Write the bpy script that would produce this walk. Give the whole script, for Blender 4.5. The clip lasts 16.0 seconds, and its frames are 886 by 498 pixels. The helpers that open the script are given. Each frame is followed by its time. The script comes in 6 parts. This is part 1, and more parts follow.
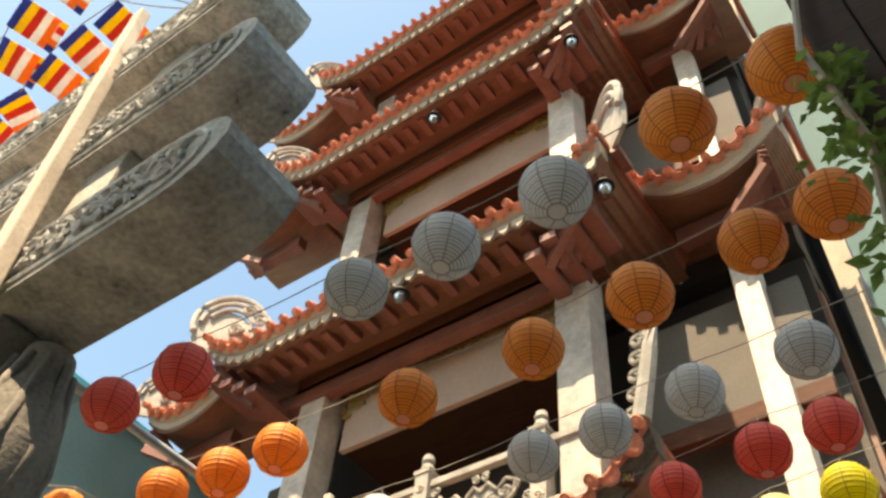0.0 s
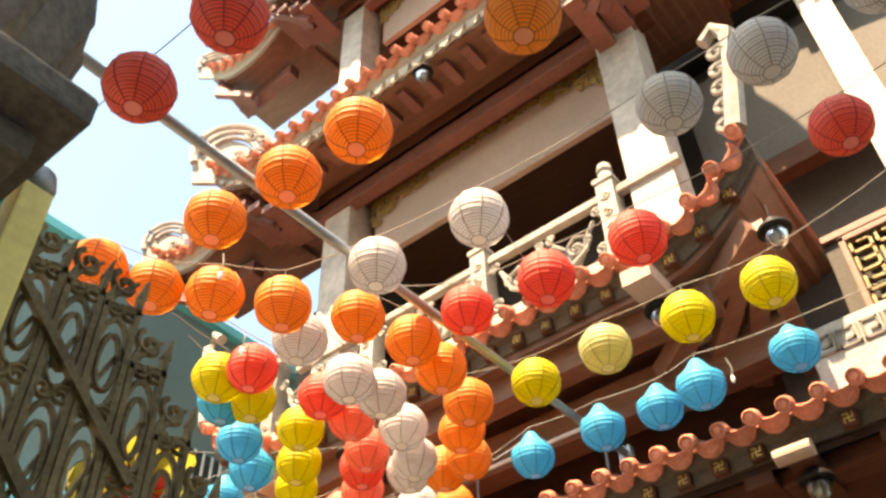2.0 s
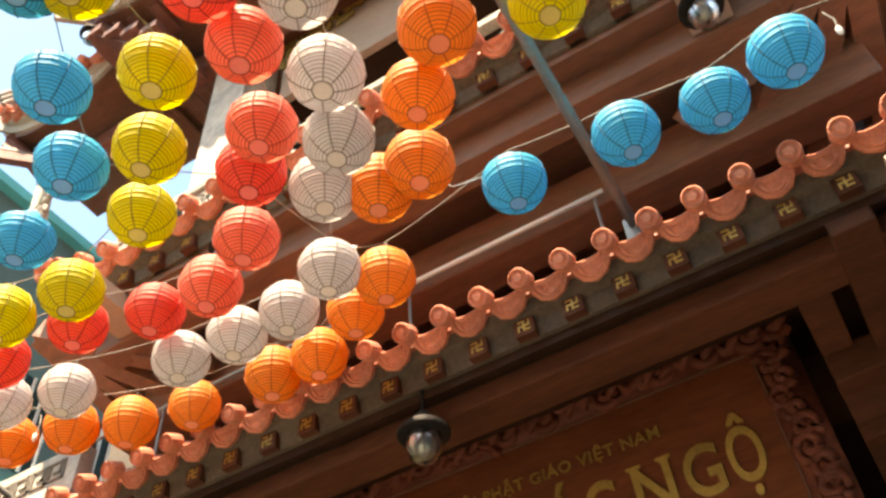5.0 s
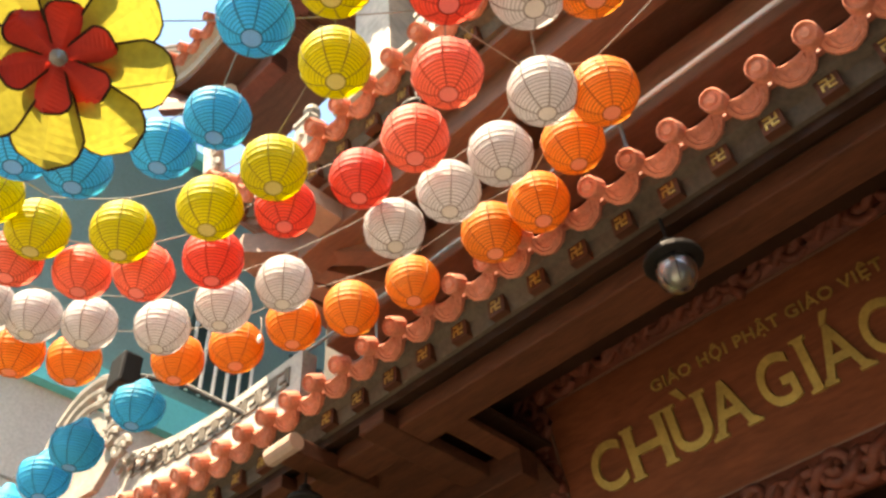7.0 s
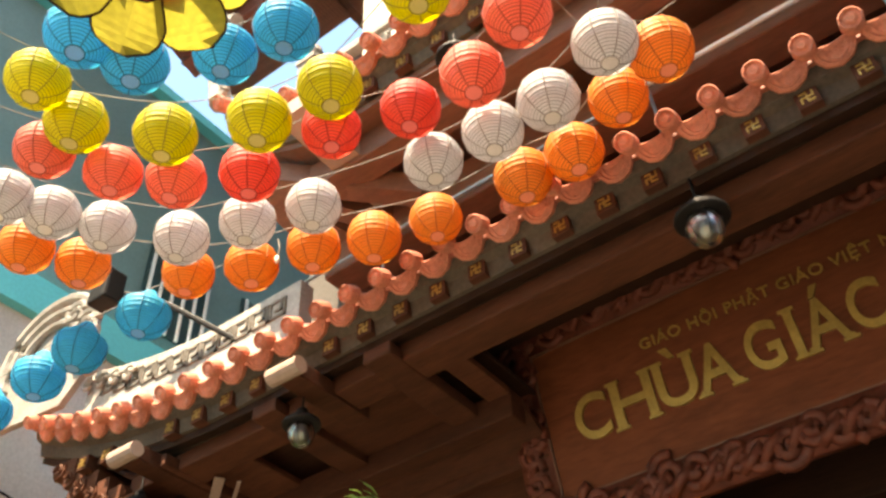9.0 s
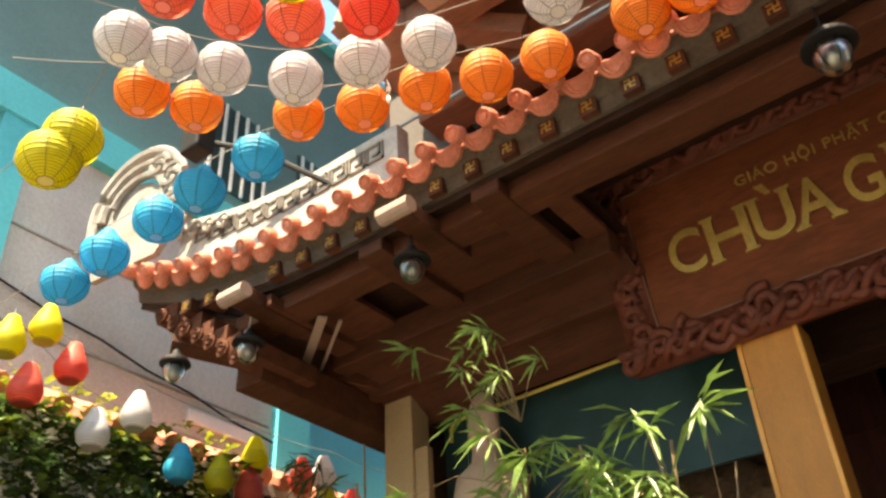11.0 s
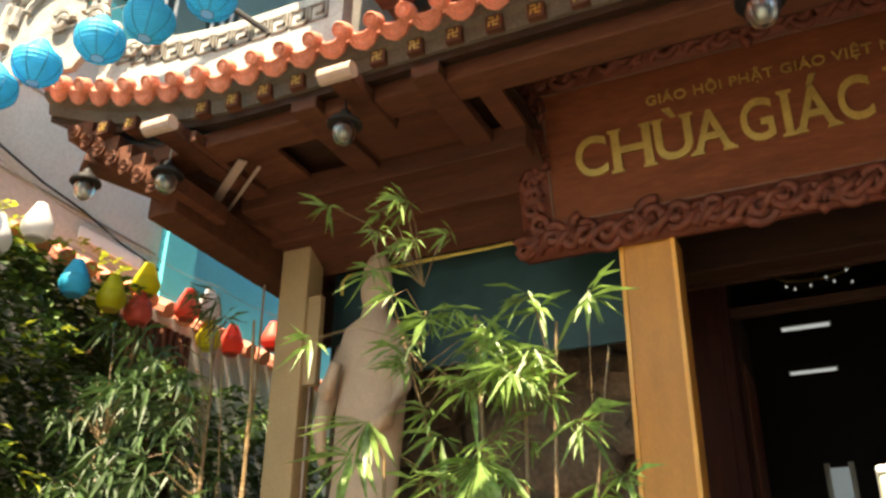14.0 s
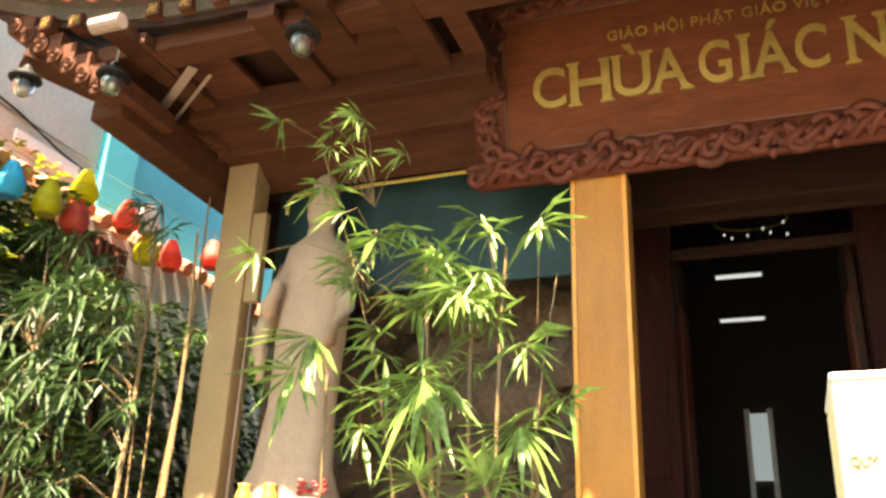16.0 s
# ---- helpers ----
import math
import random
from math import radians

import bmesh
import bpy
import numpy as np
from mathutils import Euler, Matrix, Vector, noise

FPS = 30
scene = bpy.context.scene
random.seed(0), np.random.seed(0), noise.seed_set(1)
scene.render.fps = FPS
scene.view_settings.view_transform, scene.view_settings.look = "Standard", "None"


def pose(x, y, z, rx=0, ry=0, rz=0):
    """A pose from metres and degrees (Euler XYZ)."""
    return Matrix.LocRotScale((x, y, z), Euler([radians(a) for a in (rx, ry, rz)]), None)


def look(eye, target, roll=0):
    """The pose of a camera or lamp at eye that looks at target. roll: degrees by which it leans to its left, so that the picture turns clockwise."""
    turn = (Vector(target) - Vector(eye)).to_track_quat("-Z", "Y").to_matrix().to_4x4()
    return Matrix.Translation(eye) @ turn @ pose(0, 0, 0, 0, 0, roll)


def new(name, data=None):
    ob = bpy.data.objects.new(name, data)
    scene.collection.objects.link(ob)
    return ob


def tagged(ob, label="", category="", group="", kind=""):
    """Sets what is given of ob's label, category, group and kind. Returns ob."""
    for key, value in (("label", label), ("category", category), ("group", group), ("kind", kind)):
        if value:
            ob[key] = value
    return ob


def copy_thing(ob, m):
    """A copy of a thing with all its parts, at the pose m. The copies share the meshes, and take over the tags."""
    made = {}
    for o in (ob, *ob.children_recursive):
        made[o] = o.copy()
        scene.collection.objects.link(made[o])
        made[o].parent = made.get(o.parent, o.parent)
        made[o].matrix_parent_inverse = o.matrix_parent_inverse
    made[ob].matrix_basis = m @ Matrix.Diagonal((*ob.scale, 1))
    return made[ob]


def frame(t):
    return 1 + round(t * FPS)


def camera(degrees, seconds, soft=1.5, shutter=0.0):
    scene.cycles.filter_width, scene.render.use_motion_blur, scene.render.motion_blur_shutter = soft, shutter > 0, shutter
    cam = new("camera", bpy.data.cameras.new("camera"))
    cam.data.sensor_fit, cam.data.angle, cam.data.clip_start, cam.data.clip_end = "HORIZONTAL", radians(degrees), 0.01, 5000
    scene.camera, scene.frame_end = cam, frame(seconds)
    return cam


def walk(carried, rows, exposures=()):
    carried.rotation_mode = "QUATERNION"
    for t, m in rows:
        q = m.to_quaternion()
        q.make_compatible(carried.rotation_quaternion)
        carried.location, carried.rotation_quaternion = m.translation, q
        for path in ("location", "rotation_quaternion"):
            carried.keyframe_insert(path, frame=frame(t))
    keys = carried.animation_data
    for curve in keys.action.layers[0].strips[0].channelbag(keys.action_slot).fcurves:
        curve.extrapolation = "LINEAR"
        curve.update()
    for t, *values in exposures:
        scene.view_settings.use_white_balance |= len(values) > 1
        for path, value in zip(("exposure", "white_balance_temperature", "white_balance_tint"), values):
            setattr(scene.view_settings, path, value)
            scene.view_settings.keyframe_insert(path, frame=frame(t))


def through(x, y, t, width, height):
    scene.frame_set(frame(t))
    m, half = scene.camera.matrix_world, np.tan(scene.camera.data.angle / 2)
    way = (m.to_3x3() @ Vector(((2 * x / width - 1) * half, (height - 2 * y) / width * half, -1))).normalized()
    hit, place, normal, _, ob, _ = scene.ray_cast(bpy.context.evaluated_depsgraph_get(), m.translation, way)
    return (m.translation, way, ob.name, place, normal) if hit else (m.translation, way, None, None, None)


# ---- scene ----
cam = camera(52.4, 16.0, soft=2.8)
# seconds, eye, point looked at, roll
PATH = [
    (0, (-0.148, 0.05, 2.119), (-0.963, 1.007, 3.674), 6.7),
    (0.5, (-0.34, 0.19, 2.063), (-1.19, 1.202, 3.565), 4.6),
    (1, (-0.645, 0.322, 2.06), (-1.505, 1.387, 3.518), 2.1),
    (1.5, (-1.125, 0.541, 2.057), (-2.017, 1.643, 3.468), -0.1),
    (2, (-1.552, 0.905, 2.083), (-2.444, 2.043, 3.465), -1.9),
    (2.5, (-2.047, 1.201, 2.116), (-2.873, 2.389, 3.496), -3.2),
    (3, (-2.407, 1.558, 2.134), (-3.146, 2.755, 3.555), -3.4),
    (3.5, (-2.643, 1.972, 2.158), (-3.332, 3.16, 3.611), -3.6),
    (4, (-2.959, 2.369, 2.086), (-3.62, 3.565, 3.546), -3.4),
    (4.5, (-3.234, 2.75, 2.092), (-3.869, 3.951, 3.56), -3.0),
    (5, (-3.578, 3.138, 2.089), (-4.206, 4.322, 3.574), -4.8),
    (5.2, (-3.706, 3.24, 2.082), (-4.349, 4.42, 3.564), -5.3),
    (7.3, (-4.34, 3.439, 2.076), (-5.297, 4.492, 3.482), -4.1),
    (7.5, (-4.402, 3.374, 2.017), (-5.341, 4.437, 3.428), -4.2),
    (8, (-4.556, 3.199, 1.957), (-5.417, 4.33, 3.363), -4.8),
    (8.5, (-4.66, 3.11, 1.899), (-5.473, 4.284, 3.3), -4.3),
    (9, (-4.753, 3.078, 1.835), (-5.572, 4.285, 3.204), -3.5),
    (9.5, (-4.99, 3.033, 1.771), (-5.839, 4.272, 3.091), -4.1),
    (10, (-5.194, 2.984, 1.756), (-6.078, 4.244, 3.033), -5.2),
    (10.2, (-5.22, 2.941, 1.72), (-6.142, 4.207, 2.964), -4.8),
    (12.3, (-5.234, 2.439, 1.629), (-6.117, 3.923, 2.637), 0.0),
    (12.5, (-5.227, 2.411, 1.629), (-6.097, 3.917, 2.616), 0.5),
    (13, (-5.293, 2.351, 1.587), (-6.101, 3.921, 2.525), -0.1),
    (13.5, (-5.337, 2.272, 1.552), (-6.1, 3.884, 2.457), -0.4),
    (14, (-5.345, 2.22, 1.508), (-6.124, 3.843, 2.379), 0.7),
    (14.5, (-5.356, 2.169, 1.452), (-6.163, 3.807, 2.267), 1.6),
    (15, (-5.406, 2.168, 1.399), (-6.234, 3.83, 2.141), 2.1),
    (15.5, (-5.432, 2.224, 1.394), (-6.2, 3.918, 2.129), 2.7),
    (16, (-5.46, 2.255, 1.399), (-6.126, 3.981, 2.157), 2.3),
]
EXPOSURE = [(0.0, 1.45, 8900, 14), (1.0, 1.85, 9300, 17), (2.5, 2.15, 9500, 19), (5.0, 2.05, 8700, 17), (9.0, 2.05, 8200, 14), (12.5, 2.1, 7900, 12), (14.5, 2.5, 7900, 11), (16.0, 3.08, 8100, 11)]
walk(cam, [(t, look(eye, to, roll)) for t, eye, to, roll in PATH], EXPOSURE)
# ---- end of path ----
# ---- light ----
SUN_TO = Vector((0.03, -0.46, 0.885)).normalized()      # towards the sun
world = bpy.data.worlds.new("sky")
scene.world = world
world.use_nodes = True
wn = world.node_tree.nodes
sky = wn.new("ShaderNodeTexSky")
sky.sky_type = "NISHITA"
sky.sun_disc = False
sky.dust_density, sky.ozone_density = 1.6, 1.0
sky.sun_elevation = math.asin(SUN_TO.z)
sky.sun_rotation = math.atan2(SUN_TO.x, SUN_TO.y)
hue = wn.new("ShaderNodeVectorMath")
hue.operation = "MULTIPLY"
hue.inputs[1].default_value = (0.84, 1.08, 1.10)      # a hazy, slightly cyan sky
world.node_tree.links.new(sky.outputs[0], hue.inputs[0])
world.node_tree.links.new(hue.outputs[0], wn["Background"].inputs[0])
wn["Background"].inputs[1].default_value = 0.14
sun = new("sun", bpy.data.lights.new("sun", "SUN"))
sun.data.energy, sun.data.angle, sun.data.color = 5.0, radians(0.6), (1.0, 0.90, 0.74)
sun.matrix_world = look(SUN_TO * 30, (0, 0, 0))


# ---- materials ----
def mat(name, colour, rough=0.7, vary=0.25, grain=30.0, coarse=3.0, bump=0.25, metal=0.0, through=0.0, spot=None, island=False, stretch=(1, 1, 1), gloss=0.5):
    """A painted, wooden or stone surface: colour that varies at two scales, with fine relief. through: light let through, as by paper or leaves."""
    m = bpy.data.materials.new(name)
    m.use_nodes = True
    n, k = m.node_tree.nodes, m.node_tree.links
    b = n["Principled BSDF"]
    tc = n.new("ShaderNodeTexCoord")
    mp = n.new("ShaderNodeMapping")
    mp.inputs["Scale"].default_value = stretch
    k.new(tc.outputs["Object"], mp.inputs[0])
    n1, n2 = n.new("ShaderNodeTexNoise"), n.new("ShaderNodeTexNoise")
    n1.inputs["Scale"].default_value, n2.inputs["Scale"].default_value = coarse, grain
    n1.inputs["Detail"].default_value, n2.inputs["Detail"].default_value = 6, 4
    for q in (n1, n2):
        k.new(mp.outputs[0], q.inputs["Vector"])
    add = n.new("ShaderNodeMath")
    add.operation = "MULTIPLY_ADD"
    add.inputs[1].default_value = 0.45
    k.new(n2.outputs[0], add.inputs[0])
    sc = n.new("ShaderNodeMath")
    sc.operation = "MULTIPLY"
    sc.inputs[1].default_value = 0.55
    k.new(n1.outputs[0], sc.inputs[0])
    k.new(sc.outputs[0], add.inputs[2])
    ramp = n.new("ShaderNodeValToRGB")
    lo = [max(c * (1 - vary), 0) for c in colour]
    hi = [min(c * (1 + vary * 0.8), 1) for c in colour]
    ramp.color_ramp.elements[0].position, ramp.color_ramp.elements[1].position = 0.34, 0.66
    ramp.color_ramp.elements[0].color, ramp.color_ramp.elements[1].color = (*lo, 1), (*hi, 1)
    if spot:
        e = ramp.color_ramp.elements.new(0.30)
        e.color = (*spot, 1)
    k.new(add.outputs[0], ramp.inputs[0])
    out = ramp.outputs[0]
    hsv = n.new("ShaderNodeHueSaturation")
    if island:
        src = n.new("ShaderNodeNewGeometry").outputs["Random Per Island"]
    else:
        src = n.new("ShaderNodeObjectInfo").outputs["Random"]
    vr = n.new("ShaderNodeMapRange")
    vr.inputs["To Min"].default_value, vr.inputs["To Max"].default_value = 1 - vary * 0.5, 1 + vary * 0.5
    k.new(src, vr.inputs["Value"])
    k.new(vr.outputs[0], hsv.inputs["Value"])
    k.new(out, hsv.inputs["Color"])
    out = hsv.outputs[0]
    k.new(out, b.inputs["Base Color"])
    b.inputs["Roughness"].default_value, b.inputs["Metallic"].default_value = rough, metal
    b.inputs["Specular IOR Level"].default_value = gloss
    bp = n.new("ShaderNodeBump")
    bp.inputs["Strength"].default_value, bp.inputs["Distance"].default_value = bump, 0.02
    k.new(add.outputs[0], bp.inputs["Height"])
    k.new(bp.outputs[0], b.inputs["Normal"])
    if through:
        tr, mix = n.new("ShaderNodeBsdfTranslucent"), n.new("ShaderNodeMixShader")
        k.new(out, tr.inputs[0])
        mix.inputs[0].default_value = through
        k.new(b.outputs[0], mix.inputs[1])
        k.new(tr.outputs[0], mix.inputs[2])
        k.new(mix.outputs[0], n["Material Output"].inputs[0])
    return m


def glow(name, colour, power):
    m = bpy.data.materials.new(name)
    m.use_nodes = True
    b = m.node_tree.nodes["Principled BSDF"]
    b.inputs["Base Color"].default_value = (*colour, 1)
    b.inputs["Emission Color"].default_value, b.inputs["Emission Strength"].default_value = (*colour, 1), power
    return m


def glass(name, tint, rough=0.03):
    m = bpy.data.materials.new(name)
    m.use_nodes = True
    b = m.node_tree.nodes["Principled BSDF"]
    b.inputs["Base Color"].default_value = (*tint, 1)
    b.inputs["Roughness"].default_value, b.inputs["Transmission Weight"].default_value, b.inputs["IOR"].default_value = rough, 1.0, 1.45
    return m


TILE = mat("terracotta tile", (0.62, 0.235, 0.155), 0.8, 0.32, 60, 9, 0.4, spot=(0.33, 0.125, 0.085), gloss=0.2)
TILE_TOP = mat("terracotta roof tile", (0.42, 0.13, 0.08), 0.6, 0.35, 40, 3, 0.4)
PLASTER = mat("weathered cream plaster", (0.42, 0.355, 0.29), 0.85, 0.25, 45, 2.0, 0.3, spot=(0.30, 0.25, 0.2))
# mottled plaster, its dark tone standing in for shade below the tiles
CORNICE = mat("mottled grey cornice in shade tone", (0.085, 0.064, 0.046), 0.9, 0.4, 40, 3.0, 0.35, spot=(0.04, 0.03, 0.024))
ORNAMENT = mat("grey cast plaster ornament", (0.31, 0.29, 0.26), 0.8, 0.35, 60, 5, 0.4)
RIDGE = mat("pale grey ridge plaster", (0.36, 0.345, 0.315), 0.9, 0.3, 40, 4, 0.4, spot=(0.20, 0.19, 0.17))
STONE = mat("grey carved stone", (0.33, 0.30, 0.26), 0.85, 0.38, 45, 3.0, 0.6, spot=(0.13, 0.12, 0.10))
# weathered stone, darker than STONE to hold the gate post's shade
POSTSTONE = mat("weathered post stone with shade", (0.15, 0.135, 0.115), 0.9, 0.45, 45, 3.0, 0.7, spot=(0.06, 0.055, 0.05))
LINTELSTONE = mat("grey carved lintel stone", (0.37, 0.36, 0.335), 0.9, 0.5, 35, 5.0, 0.8, spot=(0.07, 0.068, 0.062))
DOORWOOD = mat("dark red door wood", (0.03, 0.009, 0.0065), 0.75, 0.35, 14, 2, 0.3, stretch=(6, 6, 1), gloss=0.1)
CONCRETE = mat("grey cement wall", (0.60, 0.58, 0.545), 0.9, 0.22, 35, 0.8, 0.3, spot=(0.3, 0.28, 0.25))
WOOD = mat("red brown painted timber", (0.085, 0.029, 0.0145), 0.7, 0.35, 12, 2.0, 0.25, stretch=(1, 6, 6), gloss=0.22)
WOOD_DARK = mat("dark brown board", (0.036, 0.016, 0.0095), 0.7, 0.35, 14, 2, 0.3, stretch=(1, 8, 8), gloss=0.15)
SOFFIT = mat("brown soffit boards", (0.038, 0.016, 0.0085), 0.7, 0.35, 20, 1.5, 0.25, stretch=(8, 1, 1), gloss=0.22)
SIGNWOOD = mat("varnished red brown sign board", (0.15, 0.043, 0.018), 0.65, 0.3, 10, 2.0, 0.15, stretch=(1, 5, 5), gloss=0.15)
UPPERWOOD = mat("tan brown timber", (0.19, 0.085, 0.052), 0.6, 0.3, 14, 2, 0.25, stretch=(1, 6, 6))
RAFTER = mat("red painted rafter", (0.165, 0.058, 0.042), 0.6, 0.3, 20, 3, 0.25)
# render of the side bays, lowered in tone to stand for their shade
SIDEWALL = mat("grey brown rendered wall, shade toned", (0.092, 0.08, 0.069), 0.85, 0.25, 30, 1.2, 0.2)
CARVED = mat("carved dark red wood", (0.14, 0.036, 0.02), 0.55, 0.4, 40, 8, 0.5, gloss=0.3)
GOLD = mat("gold leaf lettering", (0.40, 0.25, 0.06), 0.45, 0.25, 50, 8, 0.2, metal=0.4)
GOLDTRIM = mat("gilded plaster carving", (0.25, 0.16, 0.04), 0.5, 0.4, 60, 8, 0.5, metal=0.2)
PILLAR = mat("ochre brown wooden pillar", (0.48, 0.195, 0.032), 0.55, 0.2, 40, 2.0, 0.15, stretch=(4, 4, 1))
PILLAR_PALE = mat("tan plastered pillar", (0.38, 0.25, 0.125), 0.75, 0.15, 40, 1.6, 0.15)
EDGE = mat("bright orange pillar edge", (0.78, 0.36, 0.06), 0.45, 0.12, 40, 4, 0.1)
COLUMN = mat("cream marble column", (0.44, 0.38, 0.33), 0.6, 0.3, 14, 3.0, 0.15, spot=(0.33, 0.25, 0.21))
BEIGE = mat("beige painted panel", (0.38, 0.27, 0.22), 0.8, 0.14, 30, 1.2, 0.12)
# near-black: the gloom of the hall and open storeys is in this colour
SHADOWROOM = mat("room shade wall", (0.022, 0.016, 0.013), 0.8, 0.3, 20, 1, 0.2)
IRON = mat("dark bronze ironwork", (0.185, 0.132, 0.062), 0.65, 0.45, 60, 8, 0.35, spot=(0.06, 0.042, 0.025), gloss=0.3)
# yellow paint, brightened so the gate stile looks sunlit where sun is blocked
BRASS = mat("yellow painted gate stile", (0.92, 0.72, 0.20), 0.45, 0.14, 30, 4, 0.2, spot=(0.25, 0.2, 0.1))
BLACK = mat("black lamp metal", (0.010, 0.009, 0.009), 0.6, 0.3, 50, 6, 0.2, gloss=0.25)
STEEL = mat("grey galvanised pipe", (0.30, 0.31, 0.31), 0.45, 0.2, 50, 5, 0.15, metal=0.6)
WHITE = mat("white enamel", (0.78, 0.78, 0.76), 0.4, 0.06, 30, 2, 0.05)
CABLE = mat("pale cord", (0.22, 0.20, 0.175), 0.8, 0.2, 80, 8, 0.2)
CYAN = mat("turquoise painted wall", (0.07, 0.52, 0.60), 0.65, 0.14, 30, 1.2, 0.12)
PALECYAN = mat("pale blue green wall", (0.145, 0.25, 0.255), 0.8, 0.15, 30, 0.9, 0.15)
# deeper than PALECYAN: the right wall lies in shade, painted in here
TEALWALL = mat("blue green rendered wall, darkened as shade", (0.065, 0.145, 0.155), 0.85, 0.16, 30, 0.9, 0.15)
ROCK = mat("brown rockery", (0.13, 0.085, 0.055), 0.85, 0.5, 25, 3, 0.9, spot=(0.03, 0.022, 0.016))
STATUE = mat("sandstone statue", (0.45, 0.31, 0.215), 0.75, 0.16, 40, 2, 0.2)
LEAF = mat("bamboo leaf green", (0.16, 0.26, 0.062), 0.42, 0.6, 25, 4, 0.1, through=0.35, island=True)
INK = mat("orange brown paint", (0.26, 0.06, 0.018), 0.6, 0.15, 40, 4, 0.1)
# darker copy of LEAF, shade among the leaves put into its colour
LEAF_SHADE = mat("shaded bamboo leaf green", (0.045, 0.088, 0.026), 0.5, 0.6, 25, 4, 0.1, through=0.3, island=True)
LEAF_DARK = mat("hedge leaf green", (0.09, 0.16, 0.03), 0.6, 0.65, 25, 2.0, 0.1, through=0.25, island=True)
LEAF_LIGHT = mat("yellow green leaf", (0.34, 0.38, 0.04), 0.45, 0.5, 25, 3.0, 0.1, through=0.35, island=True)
CANE = mat("bamboo cane", (0.20, 0.13, 0.06), 0.5, 0.3, 40, 5, 0.2)
PAVING = mat("pale stone paving", (0.14, 0.12, 0.10), 0.8, 0.2, 20, 1.0, 0.2)
TANK = glass("clear lamp glass", (0.50, 0.52, 0.50), 0.38)
BULB = mat("pearl bulb", (0.80, 0.78, 0.66), 0.3, 0.08, 30, 3, 0.05)
TEALGLASS = mat("dark teal glazed panel", (0.02, 0.055, 0.058), 0.5, 0.25, 5, 1, 0.05, gloss=0.3)
def hooped(m):
    """Darkens the paper in thin rings where the wire hoops sit under it."""
    n, k = m.node_tree.nodes, m.node_tree.links
    tc, sep = n.new("ShaderNodeTexCoord"), n.new("ShaderNodeSeparateXYZ")
    k.new(tc.outputs["Object"], sep.inputs[0])
    last = sep.outputs["Z"]
    for op, v in (("DIVIDE", 0.155), ("ARCCOSINE", None), ("MULTIPLY", 32.0), ("SINE", None), ("POWER", 6.0)):
        q = n.new("ShaderNodeMath")
        q.operation = op
        k.new(last, q.inputs[0])
        if v is not None:
            q.inputs[1].default_value = v
        last = q.outputs[0]
    mr = n.new("ShaderNodeMapRange")
    mr.inputs["To Min"].default_value, mr.inputs["To Max"].default_value = 1.0, 0.42
    k.new(last, mr.inputs["Value"])
    mul = n.new("ShaderNodeVectorMath")
    mul.operation = "SCALE"
    hsv = next(q for q in n if q.type == "HUE_SAT")
    targets = [l.to_socket for l in hsv.outputs[0].links]
    k.new(hsv.outputs[0], mul.inputs[0])
    k.new(mr.outputs[0], mul.inputs["Scale"])
    for t in targets:
        k.new(mul.outputs[0], t)
    return m


PAPER = {c: hooped(mat(c + " lantern paper", v, 0.6, 0.10, 70, 5, 0.12, through=0.42, gloss=0.55)) for c, v in dict(
    orange=(0.97, 0.35, 0.055), red=(0.96, 0.145, 0.10), coral=(0.94, 0.26, 0.17), yellow=(0.76, 0.68, 0.02), cream=(0.70, 0.66, 0.28),
    white=(0.74, 0.72, 0.73), grey=(0.70, 0.69, 0.67), blue=(0.012, 0.56, 0.86)).items()}
DISC = {c: mat(c + " lantern foot", tuple(0.32 + 0.64 * x for x in v), 0.8, 0.08, 60, 5, 0.1, through=0.5) for c, v in dict(
    orange=(0.92, 0.30, 0.05), red=(0.9, 0.12, 0.08), coral=(0.9, 0.2, 0.12), yellow=(0.74, 0.62, 0.1), cream=(0.72, 0.66, 0.3),
    white=(0.8, 0.74, 0.68), grey=(0.72, 0.69, 0.64), blue=(0.05, 0.5, 0.8)).items()}
SEAM = {c: mat(c + " lantern rib", tuple(x * 0.5 for x in v), 0.8, 0.1, 60, 5, 0.1) for c, v in dict(
    orange=(0.85, 0.25, 0.05), red=(0.7, 0.06, 0.04), coral=(0.8, 0.16, 0.1), yellow=(0.62, 0.50, 0.05), cream=(0.6, 0.55, 0.3),
    white=(0.55, 0.48, 0.44), grey=(0.55, 0.5, 0.46), blue=(0.03, 0.30, 0.55)).items()}


